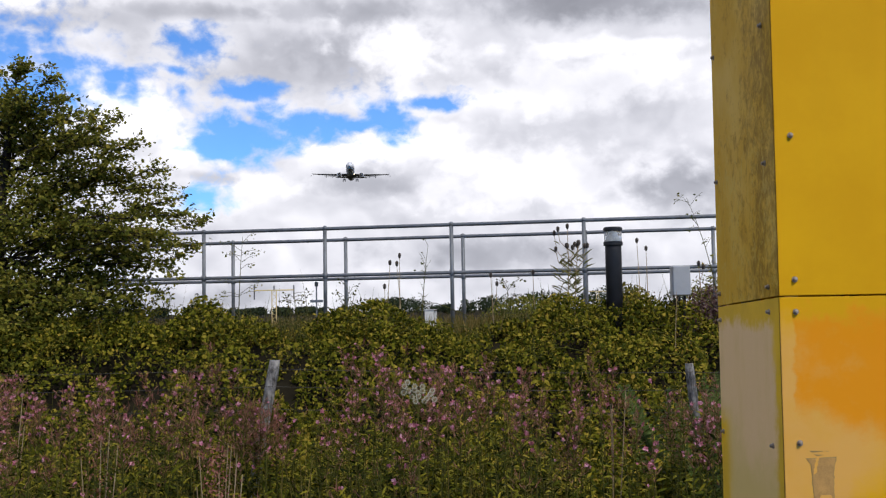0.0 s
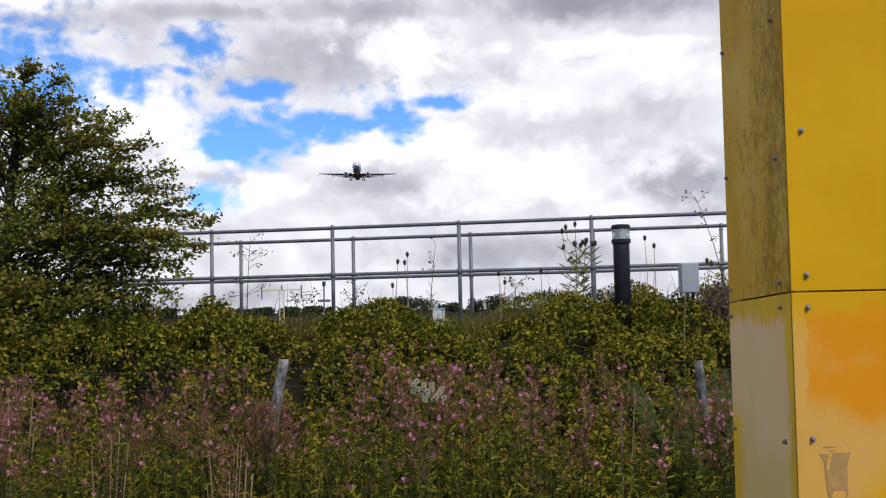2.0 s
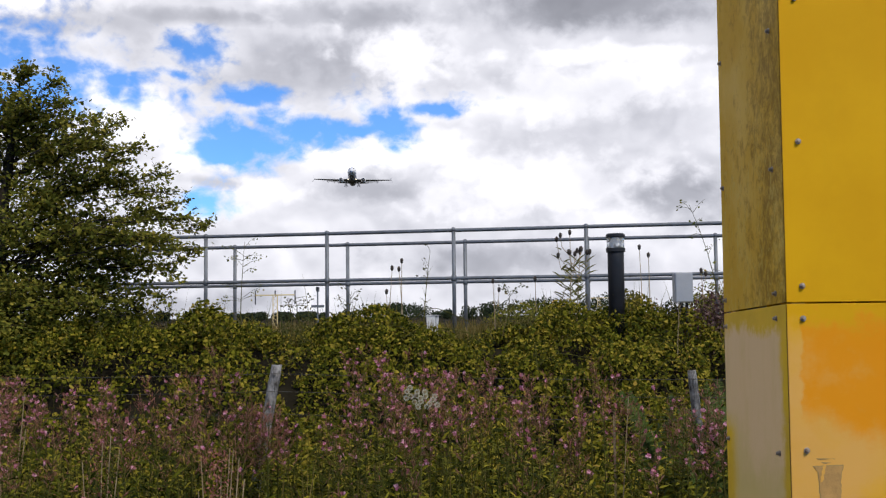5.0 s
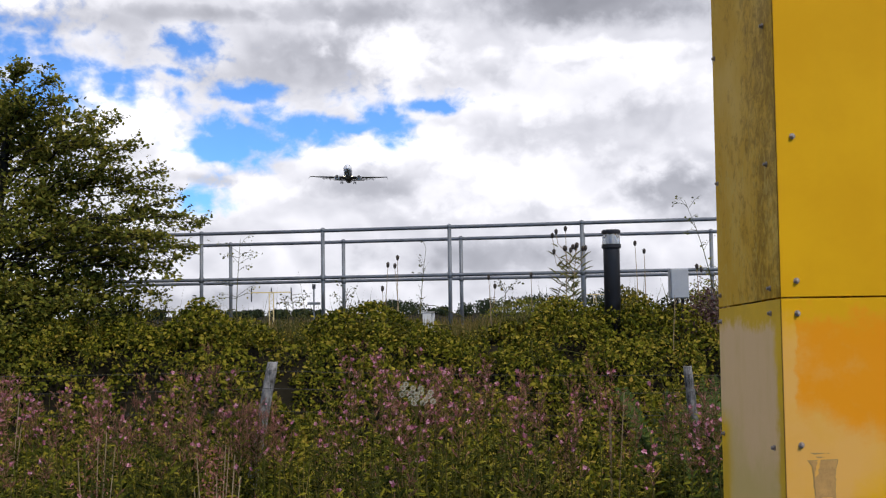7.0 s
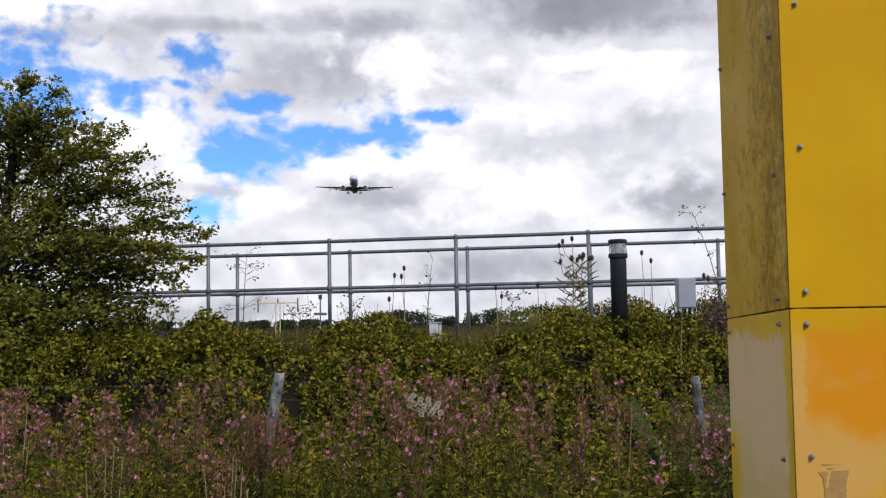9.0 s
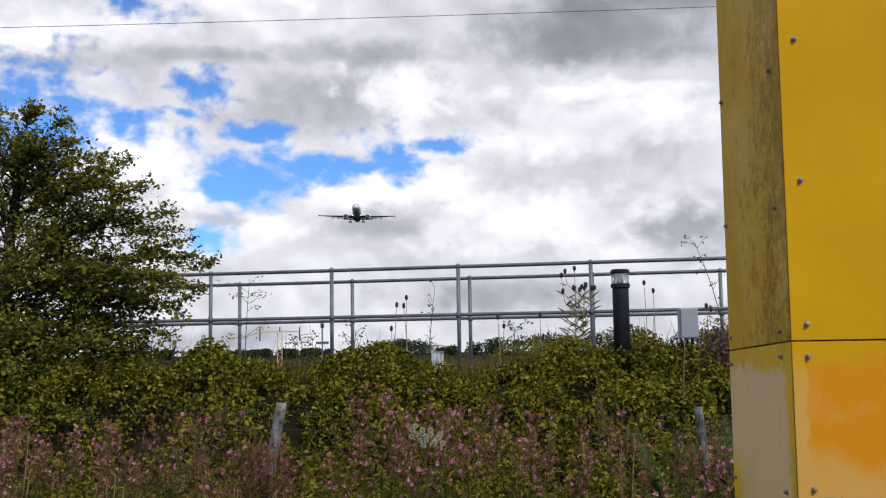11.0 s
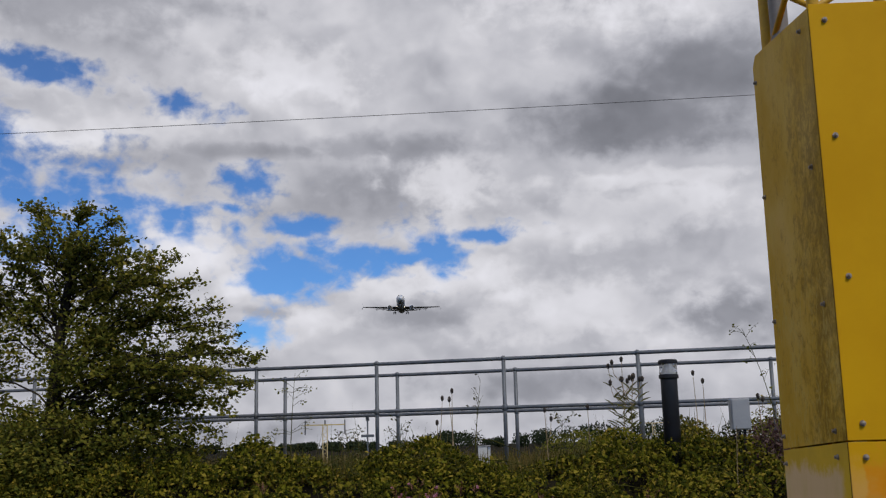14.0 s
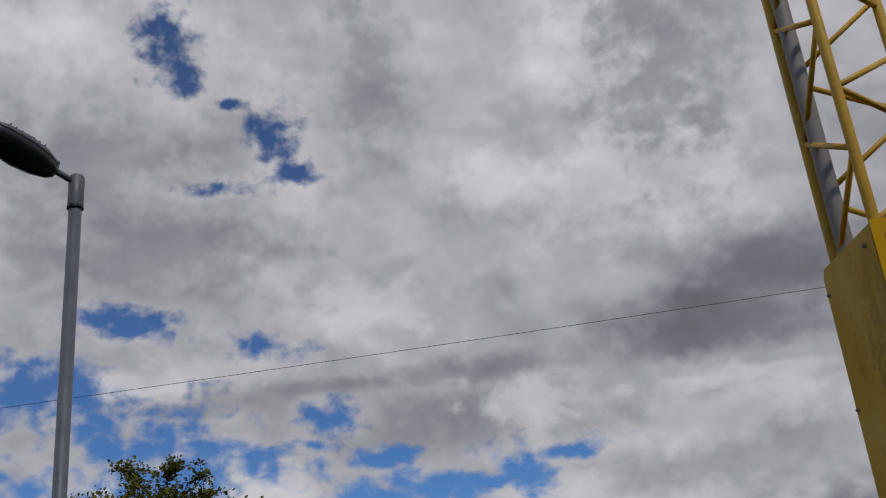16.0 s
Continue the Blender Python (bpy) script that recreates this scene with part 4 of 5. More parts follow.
def make_brambles():
    k = 250000
    y = 6.75 + 4.3 * rng.random(k) ** 0.85
    x = (rng.random(k) - 0.5) * 2 * (0.47 * y + 1.2)
    lump = np.array([wave(a, b, 3.3, 2.0) + 0.6 * wave(a, b, 7.5, 5.0) for a, b in zip(x, y)])
    top = np.array([bank_top(a, b) for a, b in zip(x, y)]) + 0.15 * np.maximum(lump, -0.5) * np.clip((10.6 - y) / 1.2, 0.25, 1)
    hollow = np.clip(-0.12 - lump, 0, 0.5)
    P = np.c_[x, y + 0.25 * hollow, top - 0.42 * hollow - rng.exponential(0.055, k)]
    P = P[rng.random(k) > 1.1 * hollow]
    # little grows in the shade under the hawthorn
    under = (P[:, 0] < -2.75 + 0.25 * np.sin(P[:, 1] * 5)) & (P[:, 1] > 7.35) & (P[:, 1] < 9.5)
    P = P[~under | (rng.random(len(P)) < 0.55)]
    n = len(P)
    D = around(n) + np.array([0, -0.45, -0.15])
    up = around(n) * 0.75 + np.array([0, -0.35, 0.8])
    size = 0.018 + 0.040 * rng.random(n) ** 1.6
    ob = scatter("bramble_thicket", LEAF, P, D, up, size, size * rng.uniform(0.42, 0.72, n), M["bramble"])
    tagged(ob, "dense green bramble leaves covering the bank", "brambles", "", "stuff")
    k = 46000
    x, y = rng.uniform(-3.9, 3.4, k), rng.uniform(6.58, 7.9, k)
    top = np.array([bank_top(a, b) for a, b in zip(x, y)])
    P = np.c_[x, y, top * (1 - 0.85 * rng.random(k) ** 1.3)]
    size = rng.uniform(0.024, 0.055, k)
    tagged(scatter("bramble_skirt", LEAF, P, around(k) + np.array([0, -0.5, -0.2]), around(k) * 0.7 + np.array([0, -0.6, 0.6]), size, size * 0.65, M["bramble"]), "bramble leaves at the foot of the bank", "brambles", "", "stuff")
    # arching canes
    bm = bmesh.new()
    local = random.Random(11)
    for _ in range(170):
        yy = local.uniform(6.9, 10.8)
        xx = local.uniform(-0.45, 0.42) * yy
        a, reach = local.uniform(0, 6.28), local.uniform(0.3, 0.8)
        h = bank_top(xx, yy)
        pts = [(xx + math.cos(a) * reach * t, yy + math.sin(a) * reach * t * 0.5, h - 0.10 + local.uniform(0.12, 0.28) * 4 * t * (1 - t) * 0.8) for t in np.linspace(0, 1, 7)]
        tube(pts, 0.0035, 4, bm, False)
    lone("bramble_canes", bm, M["stem"], "thin arching bramble canes over the leaves", "brambles", "stuff")


make_brambles()


# ---------------------------------------------------------------- willowherb in front of the fence
def make_willowherb():
    """Upright stems with narrow rising leaves, feathery heads of pods and a few open flowers."""
    stems = bmesh.new()
    local = random.Random(21)
    LP, LD, LS, LW = [], [], [], []
    PP, PD, PS = [], [], []
    FP, FD, FS = [], [], []

    def plant(x, y, tall, heads, flowers):
        lean = Vector((local.gauss(0, 0.06), local.gauss(-0.02, 0.05), 0))
        base = Vector((x, y, rise(x, y)))
        pts = [base + lean * (t * t) + Vector((0, 0, tall * t)) for t in (0.0, 0.35, 0.7, 1.0)]
        tube(pts, [0.0042, 0.0036, 0.0026, 0.0010], 4, stems, False)
        turn = local.uniform(0, 6.28)
        count = local.randint(52, 74)
        for k in range(count):
            t = 0.22 + 0.72 * k / count + local.uniform(-0.01, 0.01)
            c = base + lean * (t * t) + Vector((0, 0, tall * t))
            a = turn + k * 1.57 + local.gauss(0, 0.5)
            LP.append(c)
            LD.append((math.cos(a), math.sin(a), local.gauss(0.35, 0.55)))
            s = local.uniform(0.034, 0.088) * (1.2 - 0.62 * t)
            LS.append(s)
            LW.append(s * local.uniform(0.14, 0.27))
        for k in range(heads):
            t = 1.0 - 0.26 * local.random() ** 1.2
            c = base + lean * (t * t) + Vector((0, 0, tall * t))
            a = local.uniform(0, 6.28)
            d = Vector((math.cos(a) * 0.62, math.sin(a) * 0.62, local.uniform(0.45, 1.2))).normalized()
            shoot = local.uniform(0.03, 0.11) * (1.25 - 0.6 * (t - 0.74) / 0.26)
            tube([c, c + d * shoot], [0.0012, 0.0007], 3, stems, False)
            for q in range(local.randint(5, 9)):
                s = local.uniform(0.10, 1.0)
                PP.append(c + d * shoot * s)
                PD.append(d * 0.8 + Vector((local.gauss(0, 0.45), local.gauss(0, 0.45), local.gauss(0.25, 0.3))))
                PS.append(local.uniform(0.014, 0.042))
            if local.random() < flowers * 0.72:
                c2 = c + d * shoot + Vector((local.gauss(0, 0.008), local.gauss(0, 0.008), 0))
                face = Vector((local.gauss(0, 0.6), -0.7 + local.gauss(0, 0.5), local.gauss(0.25, 0.4))).normalized()
                u = face.cross(Vector((0, 0, 1))).normalized()
                w = face.cross(u)
                big = local.uniform(0.009, 0.0165)
                for q in range(5):
                    b = q * 1.2566 + a
                    FP.append(c2)
                    FD.append(u * math.cos(b) + w * math.sin(b) + face * 0.45)
                    FS.append(big)

    # stands in flower: where they grow, how far they spread, their height, number and share of open flowers
    for x, y, spread, tall, number, open_share in (
            (-2.55, 5.9, 0.45, 1.20, 34, 0.55), (-1.95, 5.6, 0.40, 1.17, 30, 0.42), (-1.28, 5.7, 0.22, 1.24, 13, 0.25), (-1.24, 6.15, 0.16, 1.42, 13, 0.06),
            (-0.66, 5.9, 0.20, 1.27, 17, 0.55), (-0.42, 6.1, 0.13, 1.38, 12, 0.40), (-0.15, 5.5, 0.14, 1.22, 15, 0.50), (0.08, 5.9, 0.15, 1.29, 10, 0.30),
            (0.40, 5.8, 0.16, 1.26, 12, 0.12), (0.50, 5.0, 0.14, 1.06, 9, 0.40), (0.85, 5.7, 0.18, 1.21, 14, 0.28), (1.30, 5.3, 0.13, 1.10, 12, 0.14),
            (1.22, 4.8, 0.12, 0.98, 7, 0.60), (-2.2, 4.9, 0.45, 1.06, 22, 0.16), (-0.1, 4.7, 0.10, 1.10, 5, 0.35), (-1.5, 5.2, 0.3, 1.12, 12, 0.12), (-1.04, 5.9, 0.08, 0.99, 20, 0.05), (1.42, 5.9, 0.09, 1.02, 12, 0.05)):
        for _ in range(round(number * 0.62)):
            px, py = local.gauss(x, spread), local.gauss(y, 0.22)
            if py > 6.42 or px > 0.30 * py:
                continue
            if -0.190 < px / py < -0.150:
                tall = min(tall, 1.04)
            plant(px, py, tall + local.gauss(0, 0.055), local.randint(16, 28), open_share)
    # the rest of the growth, mostly past flowering
    count = 0
    while count < 400:
        y = local.uniform(3.0, 6.5)
        x = local.uniform(-0.475, 0.35) * y
        if x > 0.58 and y < 3.4:
            continue
        if 0.17 < x / y < 0.29 and y < 5.2 and local.random() < 0.86:
            continue
        if y < 4.7 and local.random() < (0.45 if x < -0.15 * y else 0.70):
            continue
        if wave(x, y, 1.6, 3.0) < (-0.10 if x < 0.02 * y else 0.0):
            continue
        count += 1
        tall = 0.98 + 0.17 * wave(x, y, 1.1, 5.0) + local.gauss(0, 0.085) - 0.10 * max(0.0, 4.6 - y)
        plant(x, y, tall, local.choice((0, 0, 0, 1, 2, 4)), 0.2)
    lone("willowherb_stems", stems, M["stem"], "thin upright green willowherb stems", "wildflowers", "stuff")
    n = len(LP)
    tagged(scatter("willowherb_leaves", LEAF, LP, LD, np.c_[rng.normal(0, 0.6, n), rng.normal(-0.2, 0.6, n), np.ones(n)], np.array(LS), np.array(LW), M["herb"]),
           "narrow green willowherb leaves in a dense stand", "wildflowers", "", "stuff")
    n = len(PP)
    tagged(scatter("willowherb_pods", BLADE, PP, PD, around(n), np.array(PS), 0.0022, M["pod"]), "reddish-brown willowherb seed pods", "wildflowers", "", "stuff")
    n = len(FP)
    tagged(scatter("willowherb_flowers", LEAF, FP, FD, around(n) + np.array([0, -0.8, 0.3]), np.array(FS), np.array(FS) * 0.9, M["petal"]), "pink willowherb flowers", "wildflowers", "", "stuff")


make_willowherb()


# low leafy growth between the stems
def make_undergrowth():
    k = 15000
    y = rng.uniform(2.9, 7.0, k)
    x = rng.uniform(-0.50, 0.42, k) * y
    keep = ~((x > 0.19 * y) & (x < 0.29 * y) & (y < 5.6)) & ~((x > 0.1 * y) & (rng.random(k) < 0.5))
    x, y, k = x[keep], y[keep], keep.sum()
    hill = np.array([0.26 + 0.45 * wave(a, b, 1.7, 1.0) + 0.12 * wave(a, b, 4.0, 6.0) for a, b in zip(x, y)])
    P = np.c_[x, y, np.maximum(hill, 0.1) * rng.random(k) ** 0.45]
    D = np.c_[rng.normal(0, 1, k), rng.normal(-0.3, 0.8, k), rng.normal(0.15, 0.5, k)]
    size = rng.uniform(0.030, 0.080, k)
    tagged(scatter("undergrowth_leaves", LEAF, P, D, np.c_[rng.normal(0, 0.4, k), rng.normal(-0.2, 0.4, k), np.ones(k)], size, size * rng.uniform(0.22, 0.5, k), M["herb"]),
           "low green weeds under the willowherb", "weeds", "", "stuff")


make_undergrowth()


def make_tall_grass():
    k = 900
    y = rng.uniform(3.6, 6.9, k)
    x = rng.uniform(-0.48, 0.38, k) * y
    patch = np.array([wave(a, b, 1.2, 15.0) for a, b in zip(x, y)])
    keep = (patch > -0.05) & (x < 0.12 * y)
    x, y, k = x[keep], y[keep], keep.sum()
    D = np.c_[rng.normal(0, 0.16, k), rng.normal(0, 0.14, k), np.ones(k)]
    low = rng.uniform(0.25, 0.55, k)
    tagged(scatter("tall_grass", BLADE, np.c_[x, y, low], D, around(k), rng.uniform(0.30, 0.65, k), rng.uniform(0.002, 0.005, k), M["straw"]), "tall dry grass blades among the wildflowers", "grass", "", "stuff")


make_tall_grass()

# ---------------------------------------------------------------- single plants
def make_teasel(x, y, top, heads, spread, seed):
    local = random.Random(seed)
    g = bank_top(x, y) - 0.15
    ob = thing("teasel", (x, y, g), "dry brown teasel with dark spiny seed heads on the bank", "teasel", "teasels")
    foot, peak = Vector((x, y, g)), Vector((x + local.gauss(0, 0.02), y, top))
    for k in range(heads):
        if k == 0:
            tip, mid = peak, foot.lerp(peak, 0.55) + Vector((local.gauss(0, 0.012), 0, 0))
            st = part("stalk", tube([foot, mid, tip], [0.0055, 0.0042, 0.0026], 6), M["dry_stem"], ob)
        else:
            # side branches leave the stem at an angle, then turn upright
            root = foot.lerp(peak, local.uniform(0.45, 0.80))
            side = (1 if k % 2 else -1) * local.uniform(0.5, 1.0) * spread
            tip = Vector((root.x + side, y + local.uniform(-0.06, 0.06), min(top - 0.03, root.z + local.uniform(0.14, 0.30))))
            mid = Vector((root.x + side * 0.8, (root.y + tip.y) / 2, root.z + (tip.z - root.z) * 0.45))
            st = part("stalk", tube([root, mid, tip], [0.0034, 0.0030, 0.0022], 6), M["dry_stem"], ob)
        part("seed_head", ball(tip + Vector((0, 0, 0.018)), 0.0165, None, (1, 1, 1.75)), M["seed_head"], st, "dark spiny seed head")
        bm = bmesh.new()
        for q in range(7):
            a = q * 0.9
            tube([tip, tip + Vector((math.cos(a) * 0.022, math.sin(a) * 0.022, 0.035))], [0.0016, 0.0006], 3, bm, False)
        part("bracts", bm, M["dry_stem"], st)
        if heads > 2:
            for q in range(5):
                c = Vector((x, y, g)).lerp(mid, 0.40 + 0.14 * q)
                scatter("leaf", LEAF, [c], [(local.choice((-1, 1)), local.uniform(-0.4, 0.2), local.uniform(0.5, 1.2))], [(0, -0.6, 0.8)], local.uniform(0.07, 0.15), 0.022, M["weed"], None, st)
    return ob


make_teasel(1.19, 9.9, 2.37, 8, 0.12, 1)
make_teasel(1.25, 9.75, 2.20, 6, 0.11, 2)
make_teasel(1.94, 10.2, 2.24, 1, 0.01, 3)
make_teasel(2.03, 10.2, 2.16, 1, 0.01, 4)
make_teasel(-0.40, 10.2, 2.13, 1, 0.01, 5)
make_teasel(-0.53, 10.2, 2.06, 1, 0.01, 6)
make_teasel(-0.56, 10.0, 1.82, 1, 0.01, 7)
make_teasel(-0.45, 10.0, 2.04, 1, 0.01, 8)
make_teasel(0.50, 10.2, 1.92, 2, 0.05, 9)
make_teasel(0.92, 10.2, 1.94, 1, 0.01, 10)
make_teasel(2.45, 9.7, 1.98, 2, 0.05, 11)


def make_sapling(name, x, y, top, lean, mat, label, seed, leaves=70, reach=0.26):
    local = random.Random(seed)
    g = bank_top(x, y) - 0.2
    ob = thing(name, (x, y, g), label, "weed")
    pts = [Vector((x + lean * t * t, y, g + (top - g) * t)) for t in np.linspace(0, 1, 7)]
    part("stem", tube(pts, [0.006 * (1 - t) + 0.0018 for t in np.linspace(0, 1, 7)], 5), M["stem"], ob)
    P, D = [], []
    for k in range(13):
        t = local.uniform(0.45, 1.0)
        c = Vector((x + lean * t * t, y, g + (top - g) * t))
        e = c + Vector((local.choice((-1, 1)) * local.uniform(0.3, 1) * reach, local.uniform(-0.1, 0.1), local.uniform(-0.02, 0.14)))
        part("twig", tube([c, c.lerp(e, 0.5) + Vector((0, 0, 0.02)), e], [0.0026, 0.002, 0.001], 4), M["stem"], ob)
        for q in range(leaves // 13):
            P.append(c.lerp(e, local.uniform(0.45, 1.05)) + Vector((local.gauss(0, 0.018), local.gauss(0, 0.018), local.gauss(0, 0.018))))
            D.append((local.gauss(0, 1), local.gauss(0, 1), local.gauss(0, 0.7)))
    size = rng.uniform(0.018, 0.036, len(P))
    tagged(scatter("foliage", LOBED, P, D, around(len(P)), size, size * 0.7, mat, None, ob), kind="stuff")


make_sapling("tall_weed", -2.19, 11.0, 2.42, 0.05, M["hawthorn"], "spindly green weed growing beside the handrail", 31, 104)
make_sapling("tall_weed", 2.70, 10.0, 2.66, -0.30, M["hawthorn"], "tall leaning stalk with sparse small leaves", 32, 65, 0.16)
make_sapling("tall_weed", -1.0, 10.6, 1.86, 0.04, M["weed"], "bushy green weed at the foot of the handrail", 33, 130, 0.16)
make_sapling("tall_weed", -1.45, 10.4, 1.80, -0.06, M["weed"], "bushy green weed on the bank", 34, 130, 0.18)
make_sapling("tall_weed", -0.22, 10.3, 2.25, 0.08, M["weed"], "thin leggy weed stalk with few leaves", 35, 20, 0.07)
make_sapling("tall_weed", 0.62, 10.3, 1.84, 0.04, M["weed"], "bushy green weed at the foot of the handrail", 36, 117, 0.14)
make_sapling("tall_weed", -3.1, 10.6, 1.85, 0.05, M["bramble"], "leafy shoot by the handrail", 37, 160, 0.2)


def make_crest_weeds():
    """Grassy stalks and leaves along the top of the bank."""
    k = 2600
    x = rng.uniform(-4.6, 3.4, k)
    y = rng.uniform(9.7, 11.5, k)
    z = np.array([bank_top(a, b) - 0.08 for a, b in zip(x, y)])
    D = np.c_[rng.normal(0, 0.28, k), rng.normal(0, 0.25, k), np.ones(k)]
    size = rng.gamma(3.0, 0.055, k) + 0.05
    tagged(scatter("crest_grass", BLADE, np.c_[x, y, z], D, around(k), size, 0.006, M["weed"]), "dry grass stalks along the top of the bank", "grass", "", "stuff")
    k = 15000
    x, y = rng.uniform(-6.0, 4.5, k), rng.uniform(9.9, 14.5, k)
    z = np.array([rise(a, b) for a, b in zip(x, y)])
    D = np.c_[rng.normal(0, 0.3, k), rng.normal(0, 0.3, k), np.ones(k)]
    tagged(scatter("walkway_grass", BLADE, np.c_[x, y, z], D, around(k), rng.uniform(0.10, 0.30, k), 0.008, M["straw"]), "dry yellowish grass round the walkway", "grass", "", "stuff")
    k = 7000
    x = rng.uniform(-4.6, 3.4, k)
    y = rng.uniform(9.8, 11.3, k)
    lump = np.array([max(0.0, wave(a, b, 1.9, 12.0)) for a, b in zip(x, y)])
    z = np.array([bank_top(a, b) for a, b in zip(x, y)]) + lump * rng.random(k) * 0.34 - 0.05
    size = rng.uniform(0.02, 0.05, k)
    tagged(scatter("crest_weeds", LEAF, np.c_[x, y, z], around(k), around(k) + np.array([0, 0, 0.8]), size, size * 0.45, M["weed"]), "ragged yellow-green weeds along the top of the bank", "weeds", "", "stuff")
    # dark dead plants beside the cabinet
    k = 2600
    c = np.array([2.52, 9.62, 1.50])
    P = c + rng.normal(0, 1, (k, 3)) * np.array([0.16, 0.20, 0.13])
    size = rng.uniform(0.02, 0.05, k)
    tagged(scatter("dead_plants", LEAF, P, around(k), around(k), size, size * 0.4, M["dead"]), "dark reddish dead plants round the cabinet", "weeds", "", "stuff")


make_crest_weeds()


def make_umbel(x, y, z, seed):
    local = random.Random(seed)
    ob = thing("white_umbel", (x, y, rise(x, y)), "flat white flower head with small daisy-like florets", "wildflower")
    part("stalk", tube([(x + 0.02, y, rise(x, y)), (x, y, z * 0.6), (x, y, z - 0.06)], [0.005, 0.004, 0.003], 6), M["stem"], ob)
    for k in range(17):
        a, r = k * 2.4, 0.021 * math.sqrt(k)
        c = Vector((x + math.cos(a) * r, y - 0.01 + local.uniform(-0.01, 0.01), z + math.sin(a) * r * 0.50 - 0.30 * math.cos(a) * r))
        st = part("floret_stalk", tube([(x, y, z - 0.09), c], [0.0015, 0.001], 4), M["stem"], ob)
        D = [(math.cos(b), -0.12, math.sin(b)) for b in np.linspace(0, 5.7, 10)]
        P = [c + Vector(d) * 0.005 for d in D]
        scatter("floret", LEAF, P, D, np.tile([0, -1.0, 0.1], (10, 1)), 0.0095, 0.0055, M["white_petal"], None, st)
        part("floret_centre", ball(c + Vector((0, -0.003, 0)), 0.005, None, (1, 0.6, 1), 1), M["dry_stem"], st)


make_umbel(-0.118, 4.6, 1.235, 3)


def make_dock(x, y, tall, seed):
    local = random.Random(seed)
    ob = thing("dry_dock_stalk", (x, y, rise(x, y)), "upright dry reddish-brown weed stalk", "weed", "dry stalks")
    for k in range(4):
        tip = Vector((x + local.gauss(0, 0.05), y + local.gauss(0, 0.04), tall * local.uniform(0.8, 1.0)))
        part("stalk", tube([(x, y, rise(x, y)), tip], [0.005, 0.0018], 5), M["dry_stem"], ob)
    P = np.c_[rng.normal(x, 0.03, 240), rng.normal(y, 0.03, 240), rng.uniform(tall * 0.55, tall * 0.98, 240)]
    tagged(scatter("seed_spike", LEAF, P, around(240), around(240), 0.016, 0.007, M["pod"], None, ob), kind="stuff")


make_dock(-0.86, 3.9, 1.12, 1)
make_dock(-2.3, 5.4, 1.28, 2)
make_dock(-1.55, 4.6, 1.2, 3)
make_dock(0.9, 5.6, 1.22, 4)
make_dock(-1.0, 4.5, 1.05, 5)


def make_leaning_stalk(x, y, dx, top, seed):
    local = random.Random(seed)
    g = bank_top(x, y) - 0.15
    ob = thing("dry_stalk", (x, y, g), "pale dry stalk leaning beside the cabinet", "weed", "leaning dry stalks")
    pts = [(x, y, g), (x + dx * 0.4, y, g + (top - g) * 0.5), (x + dx, y, top)]
    part("stem", tube(pts, [0.0036, 0.0028, 0.0018], 6), M["dry_stem"], ob)
    for k in range(3):
        t = 0.6 + 0.13 * k
        c = Vector((x + dx * t, y, g + (top - g) * t))
        part("side_shoot", tube([c, c + Vector((local.uniform(-0.05, 0.05), 0, 0.06))], [0.002, 0.001], 4), M["dry_stem"], ob)


make_leaning_stalk(2.72, 9.6, -0.16, 1.93, 1)
make_leaning_stalk(2.66, 9.5, -0.12, 1.86, 2)
make_leaning_stalk(2.60, 9.55, -0.08, 1.80, 3)
make_leaning_stalk(2.78, 9.5, -0.14, 1.78, 4)
make_leaning_stalk(2.02, 9.0, 0.03, 1.72, 5)


def make_fern(x, y, z, seed):
    local = random.Random(seed)
    ob = thing("fern", (x, y, rise(x, y)), "bluish-green bracken fern by the fence post", "fern", "ferns")
    for k in range(6):
        a = local.uniform(0, 6.28)
        reach = local.uniform(0.25, 0.42)
        root = Vector((x, y, rise(x, y)))
        pts = [root + Vector((math.cos(a) * reach * t ** 1.6, math.sin(a) * reach * 0.6 * t ** 1.6 - 0.05 * t, z * (1.25 * t - 0.28 * t * t))) for t in np.linspace(0, 1, 9)]
        st = part("rachis", tube(pts, [0.004 * (1 - t) + 0.001 for t in np.linspace(0, 1, 9)], 4), M["stem"], ob)
        P, D, S = [], [], []
        for i in range(3, 8):
            for q in range(7):
                t = q / 7
                c = pts[i].lerp(pts[i + 1], t)
                d = (pts[i + 1] - pts[i]).normalized()
                w = d.cross(Vector((0, -0.5, 1))).normalized()
                for sg in (-1, 1):
                    P.append(c)
                    D.append(w * sg + d * local.uniform(0.3, 0.6) + Vector((0, local.gauss(0, 0.2), local.uniform(-0.4, 0.0))))
                    S.append(0.13 * (1 - (i - 3 + t) / 5.2) + 0.015)
        scatter("frond", BLADE, P, D, np.tile([0, -0.5, 1.0], (len(P), 1)), np.array(S) * rng.uniform(0.75, 1.15, len(S)), 0.016, M["fern"], None, st)


make_fern(1.78, 6.85, 1.18, 1)
make_fern(1.45, 6.9, 1.08, 2)
make_fern(1.72, 6.32, 1.06, 3)
make_fern(1.62, 6.30, 0.94, 4)
make_fern(1.86, 6.25, 1.12, 5)


